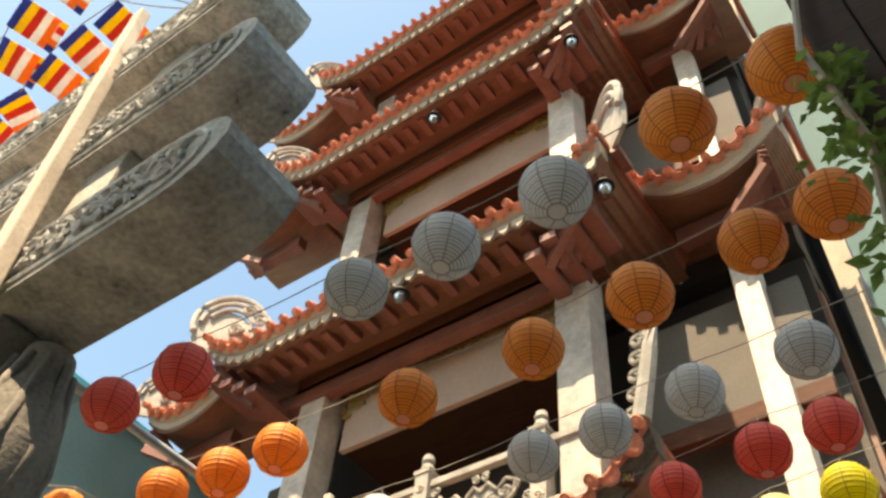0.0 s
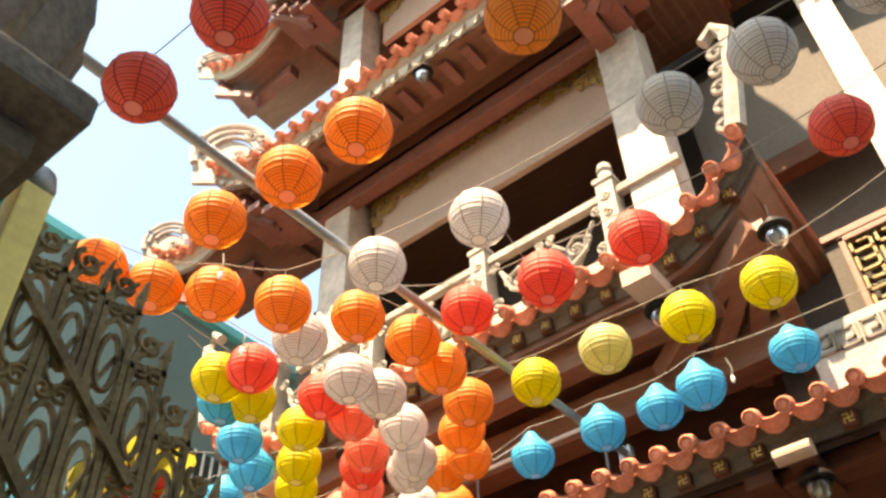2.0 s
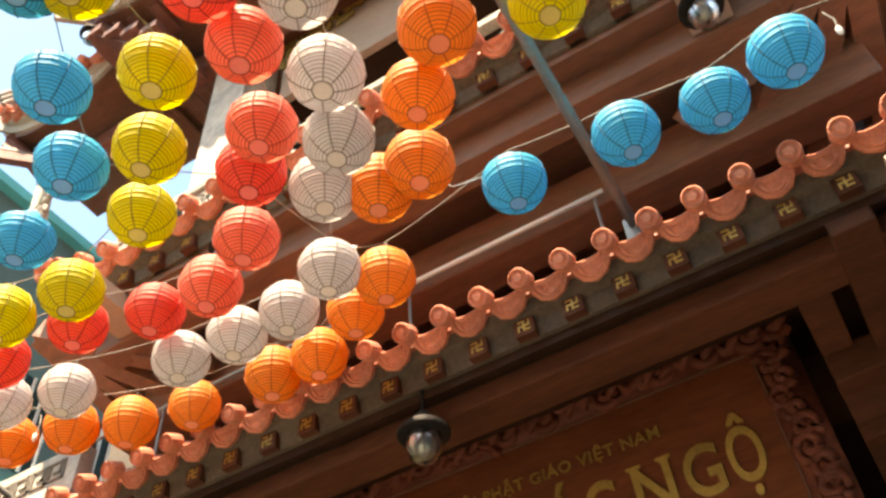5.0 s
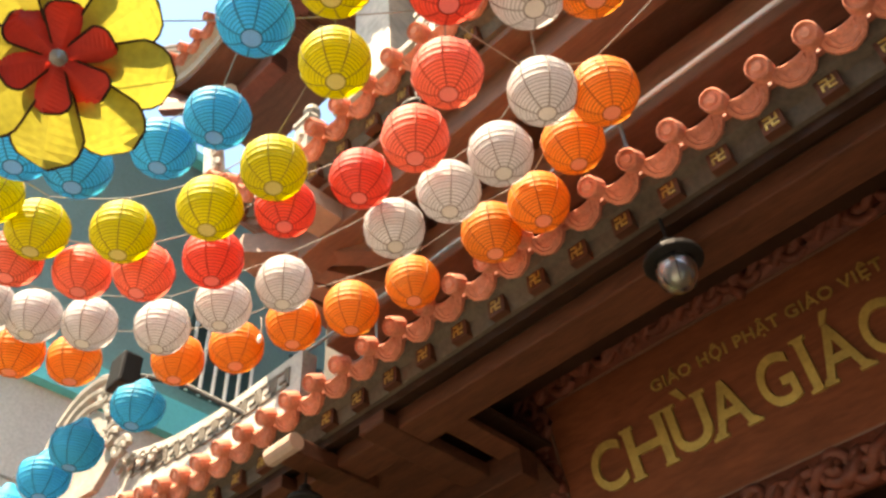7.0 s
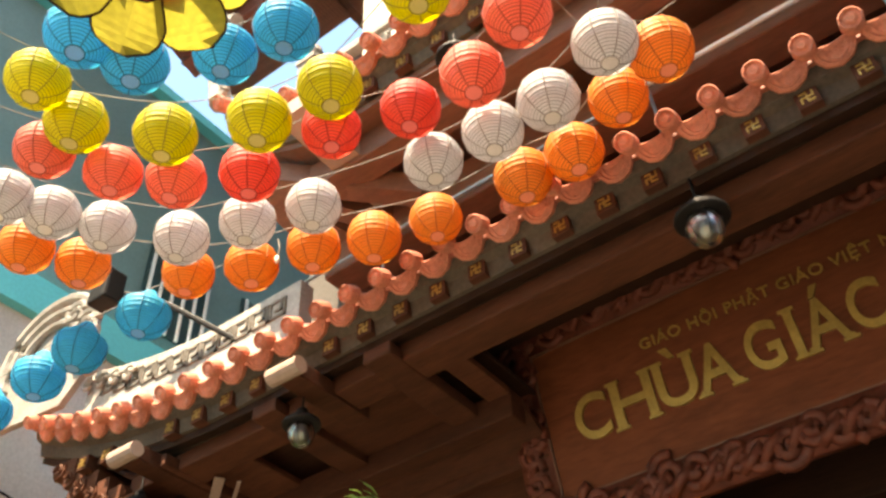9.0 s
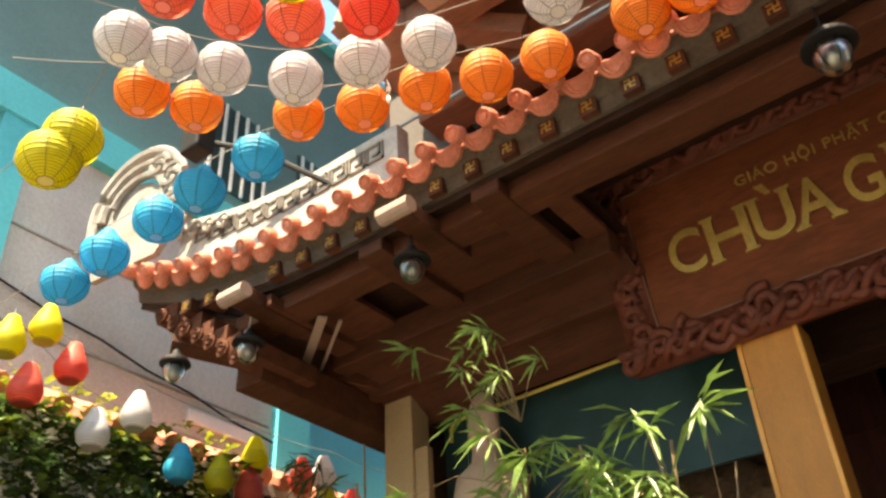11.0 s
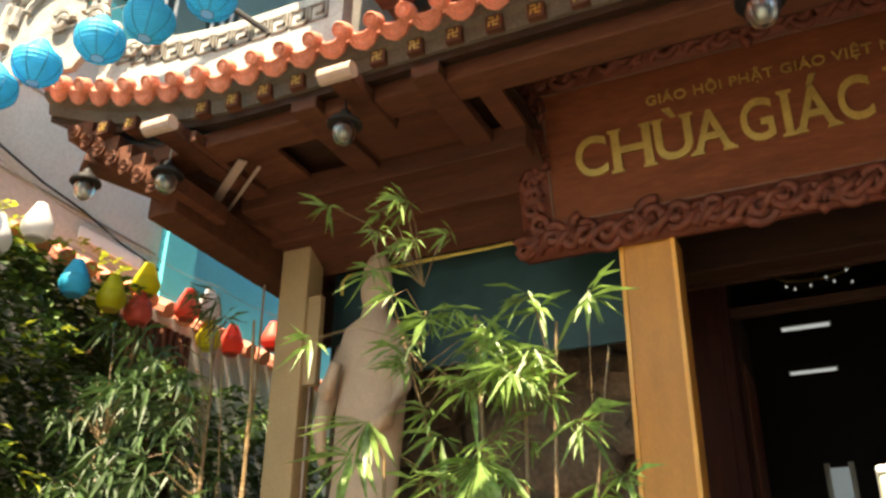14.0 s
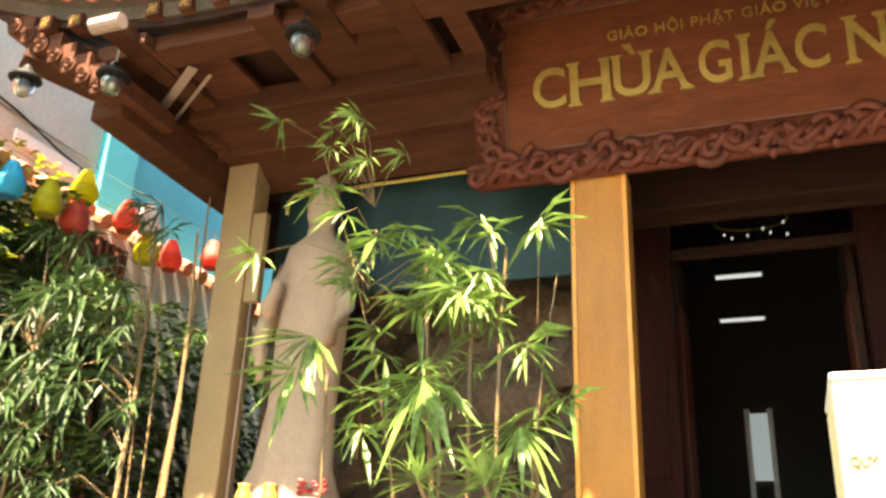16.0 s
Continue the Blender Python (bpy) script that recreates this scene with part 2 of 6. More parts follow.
# ---- mesh building ----
class Geo:
    """Vertices and faces of one mesh, gathered piece by piece."""

    def __init__(self):
        self.v, self.f = [], []

    def add(self, verts, faces):
        o = len(self.v)
        self.v += [tuple(p) for p in verts]
        self.f += [tuple(o + i for i in q) for q in faces]
        return self

    def box(self, x0, x1, y0, y1, z0, z1, m=None):
        p = [Vector((x, y, z)) for x in (x0, x1) for y in (y0, y1) for z in (z0, z1)]
        if m:
            p = [m @ q for q in p]
        return self.add(p, [(0, 1, 3, 2), (4, 6, 7, 5), (0, 4, 5, 1), (2, 3, 7, 6), (0, 2, 6, 4), (1, 5, 7, 3)])

    def slab(self, pts, d):
        """A closed outline of points, given depth along d."""
        n, d = len(pts), Vector(d)
        p = [Vector(q) for q in pts]
        return self.add(p + [q + d for q in p], [tuple(range(n))[::-1], tuple(range(n, 2 * n))] + [(i, (i + 1) % n, n + (i + 1) % n, n + i) for i in range(n)])

    def tube(self, pts, r, n=8, shut=True, taper=None):
        pts = [Vector(p) for p in pts]
        rings, up = [], Vector((0.13, 0.21, 0.97))
        for i, p in enumerate(pts):
            d = (pts[min(i + 1, len(pts) - 1)] - pts[max(i - 1, 0)]).normalized()
            a = d.cross(up if abs(d.dot(up)) < 0.95 else Vector((1, 0, 0))).normalized()
            b = d.cross(a)
            q = r if taper is None else r + (taper - r) * i / (len(pts) - 1)
            rings += [p + q * (math.cos(t) * a + math.sin(t) * b) for t in (math.tau * j / n for j in range(n))]
        f = [(i * n + j, i * n + (j + 1) % n, (i + 1) * n + (j + 1) % n, (i + 1) * n + j) for i in range(len(pts) - 1) for j in range(n)]
        if shut:
            f += [tuple(range(n))[::-1], tuple(range((len(pts) - 1) * n, len(pts) * n))]
        return self.add(rings, f)

    def turn(self, profile, c=(0, 0, 0), n=16, sx=1.0, sy=1.0):
        """A profile of (radius, height) turned round the upright through c."""
        p = [(c[0] + sx * r * math.cos(math.tau * j / n), c[1] + sy * r * math.sin(math.tau * j / n), c[2] + z) for r, z in profile for j in range(n)]
        f = [(i * n + j, i * n + (j + 1) % n, (i + 1) * n + (j + 1) % n, (i + 1) * n + j) for i in range(len(profile) - 1) for j in range(n)]
        f += [tuple(range(n))[::-1], tuple(range((len(profile) - 1) * n, len(profile) * n))]
        return self.add(p, f)

    def mesh(self, name, material, smooth=False, bevel=0.0):
        me = bpy.data.meshes.new(name)
        me.from_pydata(self.v, [], self.f)
        if bevel:
            bm = bmesh.new()
            bm.from_mesh(me)
            bmesh.ops.bevel(bm, geom=list(bm.edges), offset=bevel, segments=2, affect="EDGES", profile=0.6)
            bm.to_mesh(me)
            bm.free()
        me.materials.append(material)
        if smooth:
            me.shade_smooth()
        me.update()
        return me


def thing(name, label, category, group="", at=(0, 0, 0), kind=""):
    ob = new(name)
    ob.empty_display_size = 0.1
    ob.location = at
    return tagged(ob, label, category, group, kind)


def part(name, geo, material, parent, label="", smooth=False, bevel=0.0, at=None):
    ob = new(name, geo if isinstance(geo, bpy.types.Mesh) else geo.mesh(name, material, smooth, bevel))
    ob.parent = parent
    if at is not None:
        ob.matrix_basis = at if isinstance(at, Matrix) else Matrix.Translation(at)
    return tagged(ob, label)


def solid(name, geo, material, label="", category="", kind="", smooth=False, bevel=0.0, group=""):
    return tagged(new(name, geo.mesh(name, material, smooth, bevel)), label, category, group, kind)


def box(name, x0, x1, y0, y1, z0, z1, material, kind="structure", label="", category="", bevel=0.0):
    return solid(name, Geo().box(x0, x1, y0, y1, z0, z1), material, label, category, kind, bevel=bevel)


def spiral(c, r, turns, right, up, start=0.0, n=26, shrink=0.12):
    """Points of a scroll round c in the plane of right and up."""
    c, right, up = Vector(c), Vector(right), Vector(up)
    return [c + r * (1 - (1 - shrink) * i / (n - 1)) * (math.cos(start + turns * math.tau * i / (n - 1)) * right + math.sin(start + turns * math.tau * i / (n - 1)) * up) for i in range(n)]


# ---- the temple: tiled eaves ----
CX = -5.35
# a drip tile: a shield with a raised rim, and the round end tile over the joint
def drip_mesh(w):
    """A heart-shaped drip tile: a hollow upper edge between the round tiles, a pointed lower one, with raised rims."""
    top = [(0.50 * w * math.sin(a), 0, 0.050 - 0.050 * math.cos(a * 0.98)) for a in (math.pi / 2 * (i / 4 - 1) for i in range(9))]
    low = [(0.49 * w, 0, 0.0), (0.44 * w, 0, -0.052), (0.31 * w, 0, -0.092), (0.13 * w, 0, -0.110), (0, 0, -0.118), (-0.13 * w, 0, -0.110), (-0.31 * w, 0, -0.092), (-0.44 * w, 0, -0.052), (-0.49 * w, 0, 0.0)]
    pts = top + low
    g = Geo().slab(pts, (0, 0.05, 0))
    for k in (0.80, 0.55):
        ring = [Vector((q[0] * k, -0.003, -0.05 + (q[2] + 0.05) * k)) for q in pts]
        g.tube(ring + [ring[0]], 0.0075, 4)
    g.tube(spiral((-0.03, -0.004, -0.052), 0.022, 1.2, (1, 0, 0), (0, 0, 1)), 0.0035, 4).tube(spiral((0.03, -0.004, -0.052), 0.022, -1.2, (1, 0, 0), (0, 0, 1), 3.1), 0.0035, 4)
    return g.mesh("drip_tile", TILE)


def end_mesh(r):
    g = Geo()
    n = 14
    prof = [(r, 0.05), (r, -0.035), (r * 0.88, -0.045), (r * 0.72, -0.03), (r * 0.5, -0.032), (r * 0.36, -0.046), (0.001, -0.046)]
    verts = [(q * math.cos(math.tau * j / n), y, q * math.sin(math.tau * j / n)) for q, y in prof for j in range(n)]
    g.add(verts, [(i * n + j, i * n + (j + 1) % n, (i + 1) * n + (j + 1) % n, (i + 1) * n + j) for i in range(len(prof) - 1) for j in range(n)])
    return g.mesh("end_tile", TILE)


TILE_PITCH, RAFTER_PITCH = 0.230, 0.2686
DRIP, END = drip_mesh(0.214), end_mesh(0.056)


def manji_mesh(s):
    g = Geo()
    w = s * 0.14
    g.box(-w, w, -0.006, 0, -s, s).box(-s, s, -0.006, 0, -w, w)
    g.box(-s, 0, -0.006, 0, s - 2 * w, s).box(0, s, -0.006, 0, -s, -s + 2 * w)
    g.box(-s, -s + 2 * w, -0.006, 0, -s, 0).box(s - 2 * w, s, -0.006, 0, 0, s)
    return g.mesh("gilt_sign", GOLD)


MANJI = manji_mesh(0.033)
BLOCK = Geo().box(-0.055, 0.055, -0.04, 0.12, -0.055, 0.055).mesh("rafter_end", WOOD, bevel=0.006)


def eave(name, x0, x1, y, z, rise, bend, back, slope, label, signs=True, blocks=None, soffit_drop=0.0, tiles=True, rafters=True, board=SOFFIT, band=CORNICE):
    """A tiled eave along x, its front at y, the row of tiles at z, both ends (x0, x1) curling up by rise over the last bend metres."""
    root = thing(name, label, "roof", kind="structure")
    mid, half = (x0 + x1) / 2, (x1 - x0) / 2

    def lift(x):
        d = max(0.0, abs(x - mid) - (half - bend)) / bend
        return rise * d * d

    steps = [x0 + (x1 - x0) * i / 48 for i in range(49)]
    # cornice band under the tiles, following the curl
    g = Geo()
    prof = [(0.05, 0.02), (0.03, -0.01), (0.05, -0.075), (0.10, -0.10), (0.12, -0.19), (0.30, -0.19), (0.30, 0.02)]
    verts = [(x, y + 0.02 + a, z - 0.03 + b + lift(x)) for x in steps for a, b in prof]
    m = len(prof)
    g.add(verts, [(i * m + j, i * m + (j + 1) % m, (i + 1) * m + (j + 1) % m, (i + 1) * m + j) for i in range(48) for j in range(m)] + [tuple(range(m)), tuple(range(48 * m, 49 * m))[::-1]])
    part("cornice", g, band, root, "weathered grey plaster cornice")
    # roof slope with round ribs
    g = Geo()
    for i in range(48):
        a, b = steps[i], steps[i + 1]
        top = z + slope * back
        g.add([(a, y + 0.02, z + lift(a)), (b, y + 0.02, z + lift(b)), (b, y + back, top + lift(b) * 0.3), (a, y + back, top + lift(a) * 0.3),
               (a, y + 0.02, z - 0.05 + lift(a)), (b, y + 0.02, z - 0.05 + lift(b)), (b, y + back, top - 0.1 + lift(b) * 0.3), (a, y + back, top - 0.1 + lift(a) * 0.3)],
              [(0, 1, 2, 3), (7, 6, 5, 4), (0, 4, 5, 1), (2, 6, 7, 3)])
    part("roof_slope", g, TILE_TOP, root, "terracotta roof slope")
    ribs = Geo()
    count = int((x1 - x0) / TILE_PITCH)
    for i in range(count + 1):
        x = x0 + 0.10 + i * TILE_PITCH
        ribs.tube([(x, y + 0.05, z + 0.02 + lift(x)), (x, y + back * 0.5, z + slope * back * 0.5 + 0.05 + lift(x) * 0.6), (x, y + back, z + slope * back + 0.04 + lift(x) * 0.3)], 0.045, 6)
        if tiles:
            part("end_tile", END, None, root, at=pose(x, y - (0.055 if rafters else 0.035), z - 0.005 + lift(x), 28))
            if x + TILE_PITCH / 2 < x1:
                xm = x + TILE_PITCH / 2
                part("drip_tile", DRIP, None, root, at=pose(xm, y - 0.008, z - 0.018 + lift(xm), 30, math.degrees(-math.atan2(lift(xm + 0.05) - lift(xm - 0.05), 0.1))))
    part("roof_rib", ribs, TILE_TOP, root, smooth=True)
    # rafter ends, each with a small gilt sign
    if rafters:
        n = int((x1 - x0 - 0.3) / RAFTER_PITCH)
        for x in blocks or [mid + (i - n / 2) * RAFTER_PITCH for i in range(n + 1)]:
            r = part("rafter_end", BLOCK, None, root, at=(x, y + 0.13, z - 0.165 + lift(x) * (0.45 if blocks else 1.0)))
            if signs:
                part("gilt_sign", MANJI, None, r, at=(0, -0.041, 0))
    # boarded soffit
    g = Geo()
    for i in range(48):
        a, b = steps[i], steps[i + 1]
        zs, ze = z - 0.275, z + slope * back - 0.12 + soffit_drop
        g.add([(a, y + 0.17, zs + lift(a)), (b, y + 0.17, zs + lift(b)), (b, y + back, ze), (a, y + back, ze), (a, y + 0.17, zs + 0.16 + lift(a)), (b, y + 0.17, zs + 0.16 + lift(b)), (b, y + back, ze + 0.05), (a, y + back, ze + 0.05)],
              [(3, 2, 1, 0), (4, 5, 6, 7), (0, 1, 5, 4), (2, 3, 7, 6)])
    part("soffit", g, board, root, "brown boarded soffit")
    return root, lift


def curl(parent, at, size, flip, material=ORNAMENT, turn=42):
    """A cloud-scroll finial: a tall crest of bands that sweeps up and over, with volutes on its inner side."""
    g = Geo()
    s = size
    pts = []
    for i in range(22):
        a = math.pi * (1.25 - 1.28 * i / 21)
        pts.append(Vector((flip * (s * 0.46 * math.cos(a) + s * 0.30), 0, s * 0.52 + s * 0.50 * math.sin(a))))
    for k, (w, r) in enumerate(((1.0, 0.05), (0.80, 0.042), (0.60, 0.036))):
        c = Vector((flip * s * 0.30, 0, s * 0.45))
        g.tube([c + (p - c) * w for p in pts[2 + k * 2:]], r * s, 7, taper=r * s * 0.7)
    for cx, cz, r in ((0.66, 0.64, 0.13), (0.70, 0.36, 0.11), (0.50, 0.80, 0.10), (0.86, 0.18, 0.09), (0.40, 0.42, 0.10)):
        g.tube(spiral((flip * s * cx, -0.02 * s, s * cz), s * r, 1.6, (flip, 0, 0), (0, 0, 1)), 0.028 * s, 6)
    g.slab([(flip * s * x, 0.02 * s, s * z) for x, z in ((-0.10, 0.0), (0.55, 0.0), (0.72, 0.22), (0.62, 0.52), (0.40, 0.72), (0.10, 0.80), (-0.08, 0.60), (-0.14, 0.3))], (0, 0.05 * s, 0))
    return part("finial", g, material, parent, "grey scroll finial", smooth=False, at=pose(*at, 0, 0, turn * flip))


def fret(geo, x0, x1, y, z0, z1, lift):
    """A Greek-key band in low relief along x."""
    h, x = z1 - z0, x0
    t = h * 0.09
    while x + h < x1:
        l = lift(x + h / 2)
        for a, b, c, d in ((0, 1, 0, .12), (0, .12, 0, 1), (0, .8, .88, 1), (.68, .8, .34, 1), (.34, .8, .34, .46), (.88, 1, 0, 1)):
            geo.box(x + a * h, x + b * h, y - t, y, z0 + c * h + l, z0 + d * h + l)
        x += h * 1.08
    return geo


# ---- ground and enclosing walls ----
box("ground", -60, 60, -60, 60, -0.1, 0.2, PAVING)

# porch roof over the entrance
PX = -5.473      # middle of the porch front; the rafter ends stand in three groups between the brackets
BLOCKS = [PX + RAFTER_PITCH * (i - 8.5) for i in range(18)] + [PX + s * (2.90 + 0.265 * i) for s in (-1, 1) for i in range(4)] + [PX + s * (4.36 + 0.27 * i) for s in (-1, 1) for i in range(2)]
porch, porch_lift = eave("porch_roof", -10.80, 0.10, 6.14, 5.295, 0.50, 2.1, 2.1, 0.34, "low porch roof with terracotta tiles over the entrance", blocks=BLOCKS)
g = Geo()
for x0, x1 in ((-10.3, -8.05), (-2.65, -0.4)):
    n = 12
    for i in range(n):
        a, b = x0 + (x1 - x0) * i / n, x0 + (x1 - x0) * (i + 1) / n
        la, lb = porch_lift(a), porch_lift(b)
        g.add([(a, 6.24, 5.26 + la), (b, 6.24, 5.26 + lb), (b, 6.24, 5.83 + lb), (a, 6.24, 5.83 + la), (a, 6.36, 5.26 + la), (b, 6.36, 5.26 + lb), (b, 6.36, 5.83 + lb), (a, 6.36, 5.83 + la)],
              [(0, 1, 2, 3), (7, 6, 5, 4), (3, 2, 6, 7), (0, 4, 5, 1), (0, 3, 7, 4), (1, 5, 6, 2)])
part("ridge_wall", g, RIDGE, porch, "grey ridge wall with a key pattern")
g = Geo()
fret(g, -10.1, -8.08, 6.24, 5.60, 5.75, porch_lift)
fret(g, -2.62, -0.5, 6.24, 5.60, 5.75, porch_lift)
part("key_pattern", g, POSTSTONE, porch, "dark key pattern")
curl(porch, (-11.05, 6.02, 5.80), 1.12, 1, turn=6)
curl(porch, (0.35, 6.02, 5.80), 1.12, -1, turn=6)
g = Geo()
for i in range(4):
    g.tube(spiral((-10.25 + 0.17 * i, 6.2, 5.95 - 0.04 * i), 0.075, 1.5, (1, 0, 0), (0, 0, 1)), 0.018, 5)
part("scrollwork", g, ORNAMENT, porch)

# timber under the porch roof
timber = thing("porch_frame", "red-brown timber beams carrying the porch roof", "beam", kind="structure")
part("front_beam", Geo().box(-9.75, -0.95, 6.42, 6.66, 4.94, 5.06), WOOD, timber, bevel=0.012)
for a, b, solids in ((-9.5, -7.1, ((-9.5, -8.86), (-8.40, -7.50), (-7.26, -7.1))), (-3.6, -1.2, ((-3.6, -3.44), (-3.20, -2.30), (-1.84, -1.2)))):
    part("middle_beam", Geo().box(a, b, 7.18, 7.34, 4.84, 5.04), WOOD, timber, bevel=0.012)
    part("back_beam", Geo().box(a, b, 7.60, 7.70, 4.74, 4.94), WOOD, timber, bevel=0.012)
    for c, d in solids:
        part("soffit_board", Geo().box(c, d, 6.66, 7.18, 4.995, 5.045), WOOD, timber, bevel=0.008)
    # darker wood than the beams, the coffers' shade put into its colour
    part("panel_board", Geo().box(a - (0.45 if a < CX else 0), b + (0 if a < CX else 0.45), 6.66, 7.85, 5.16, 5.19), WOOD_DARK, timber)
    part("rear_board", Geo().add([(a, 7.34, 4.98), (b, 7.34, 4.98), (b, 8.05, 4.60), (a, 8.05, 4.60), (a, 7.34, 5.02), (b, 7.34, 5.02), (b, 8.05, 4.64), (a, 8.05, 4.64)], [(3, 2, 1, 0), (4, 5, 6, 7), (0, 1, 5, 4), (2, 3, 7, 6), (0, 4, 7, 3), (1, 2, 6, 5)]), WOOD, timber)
# dark wood tone carries the gloom above the entrance
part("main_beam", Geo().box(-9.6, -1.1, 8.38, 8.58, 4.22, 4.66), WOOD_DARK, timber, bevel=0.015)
for x in (-9.35, -8.35, -7.45, -3.25, -2.35, -1.35):
    part("cross_beam", Geo().box(x - 0.10, x + 0.10, 6.3, 7.6, 4.93, 5.02), WOOD, timber, bevel=0.012)
for s in (-1, 1):
    part("hip_beam", Geo().box(-0.10, 0.10, -0.1, 1.75, -0.10, 0.12, pose(CX + s * 4.95, 6.42, 5.10, -8, 0, s * 34)), WOOD, timber, bevel=0.012)
    part("side_beam", Geo().box(CX + s * 4.30 - 0.13, CX + s * 4.30 + 0.13, 6.5, 9.4, 4.52, 4.80), WOOD, timber, bevel=0.012)
for x in (-7.95, -2.92, -9.375, -1.50):
    part("bracket_arm", Geo().box(x - 0.08, x + 0.08, 6.12, 6.75, 4.91, 5.02), WOOD, timber, bevel=0.01)
    g = Geo().tube([(x - 0.12, 6.08, 4.95), (x + 0.12, 6.08, 4.95)], 0.055, 12)
    part("bracket_end", g, BEIGE, timber, "scrolled bracket end")
for s in (-1, 1):
    # stepped corner brackets under the curl of the eave
    g = Geo()
    for k in range(7):
        xk, zk = CX + s * (4.20 + 0.14 * k), 4.64 + 0.105 * k
        g.box(xk - 0.12, xk + 0.12, 6.34 - 0.01 * k, 6.95, zk - 0.02, zk + 0.11)
        g.tube([(xk + s * 0.05, 6.32 - 0.01 * k, zk + 0.03), (xk + s * 0.05, 6.9, zk + 0.03)], 0.068, 8)
        g.tube(spiral((xk + s * 0.05, 6.315 - 0.01 * k, zk + 0.03), 0.052, 1.3, (s, 0, 0), (0, 0, 1)), 0.014, 5)
    part("corner_bracket", g, WOOD, timber, bevel=0.0)
g = Geo()
for x, w in ((-9.42, 0.034), (-9.36, 0.012)):
    g.box(-w, w, -0.42, 0.42, -0.006, 0.006, pose(x, 6.88 + 0.12 * (x > -9.4), 4.905, 0, 0, 54))
part("pale_strip", g, BEIGE, timber, "pale painted strips")
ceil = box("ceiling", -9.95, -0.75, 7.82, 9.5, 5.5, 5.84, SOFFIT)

# pillars
for i, x in enumerate((-6.66, -4.42)):
    p = thing("entrance_pillar", "ochre square pillar with bright orange edges beside the entrance", "pillar", "entrance pillars")
    part("shaft", Geo().box(x + 0.02, x + 0.36, 7.76, 8.10, 0.7, 4.30), PILLAR, p)
    for a in (x, x + 0.35):
        part("edge_strip", Geo().box(a, a + 0.03, 7.745, 7.775, 0.7, 4.30), EDGE, p, "bright orange edge", bevel=0.004)
    part("base", Geo().box(x - 0.06, x + 0.44, 7.69, 8.17, 0.2, 0.7), STONE, p, bevel=0.02)
for x in (-9.49, -1.50):
    p = thing("porch_pillar", "tan plastered square pillar at the corner of the porch", "pillar", "corner pillars")
    part("shaft", Geo().box(x, x + 0.27, 7.77, 7.99, 0.7, 5.0), PILLAR_PALE, p, bevel=0.012)
    part("base", Geo().box(x - 0.06, x + 0.33, 7.71, 8.05, 0.2, 0.7), STONE, p, bevel=0.02)

# name board over the entrance, leaning forward
sign = thing("name_board", "red-brown carved name board with gold Vietnamese lettering over the entrance", "sign", at=(-5.52, 7.70, 4.46))
sign.rotation_euler = (radians(11), 0, 0)
part("board", Geo().box(-1.56, 1.56, -0.03, 0.03, 0, 0.98), SIGNWOOD, sign, bevel=0.008)
g = Geo()
for z0, z1 in ((-0.01, 0.0), (0.98, 0.99)):
    g.box(-1.57, 1.57, -0.045, -0.02, z0, z1)
for x in (-1.57, 1.56):
    g.box(x, x + 0.01, -0.045, -0.02, 0, 0.98)
part("inner_moulding", g, UPPERWOOD, sign, "thin pale moulding")
g = Geo()
g.box(-1.80, 1.80, -0.04, 0.05, 0.99, 1.26).box(-1.80, 1.80, -0.04, 0.05, -0.24, -0.01).box(-1.80, -1.57, -0.04, 0.05, -0.01, 0.99).box(1.57, 1.80, -0.04, 0.05, -0.01, 0.99)
rng = random.Random(4)
for zc in (1.12, -0.125):
    x = -1.8
    while x < 1.8:
        r = rng.uniform(0.07, 0.125)
        g.tube(spiral((x, -0.05, zc + rng.uniform(-0.05, 0.05)), r, rng.choice((-1.4, 1.4, 1.7)), (1, 0, 0), (0, 0, 1), rng.uniform(0, 6)), 0.034, 6)
        g.tube([(x, -0.05, zc - 0.08), (x + 0.07, -0.075, zc + rng.uniform(-0.05, 0.05)), (x + 0.16, -0.05, zc + 0.06)], 0.032, 6)
        x += r * 1.35
for xc in (-1.68, 1.68):
    z = 0.0
    while z < 1.0:
        r = rng.uniform(0.06, 0.10)
        g.tube(spiral((xc + rng.uniform(-0.04, 0.04), -0.05, z), r, rng.choice((-1.4, 1.5)), (1, 0, 0), (0, 0, 1), rng.uniform(0, 6)), 0.032, 6)
        z += r * 1.3
part("carved_frame", g, CARVED, sign, "deeply carved dark frame", smooth=True)


def letter_mesh(text, size, depth, spacing, weight):
    cu = bpy.data.curves.new("letter", "FONT")
    cu.body, cu.size, cu.extrude, cu.space_character, cu.offset = text, size, depth, spacing, weight
    tmp = new("lettering_source", cu)
    me = bpy.data.meshes.new_from_object(tmp.evaluated_get(bpy.context.evaluated_depsgraph_get()))
    bpy.data.objects.remove(tmp)
    return me


def lettering(name, text, size, m, material, parent, spacing=1.0, depth=0.008, weight=0.0, width=None):
    """Raised letters, one mesh each, centred on m and set to the given width."""
    right = lambda me: max(v.co.x for v in me.vertices)
    total = right(letter_mesh(text, size, depth, spacing, weight))
    k = width / total if width else 1.0
    for i, c in enumerate(text):
        if c == " ":
            continue
        me = letter_mesh(c, size, depth, spacing, weight)
        shift = right(letter_mesh(text[:i + 1], size, depth, spacing, weight)) - right(me) - total / 2
        for v in me.vertices:
            v.co.x = (v.co.x + shift) * k
        me.materials.clear()
        me.materials.append(material)
        part(name, me, None, parent, at=m)


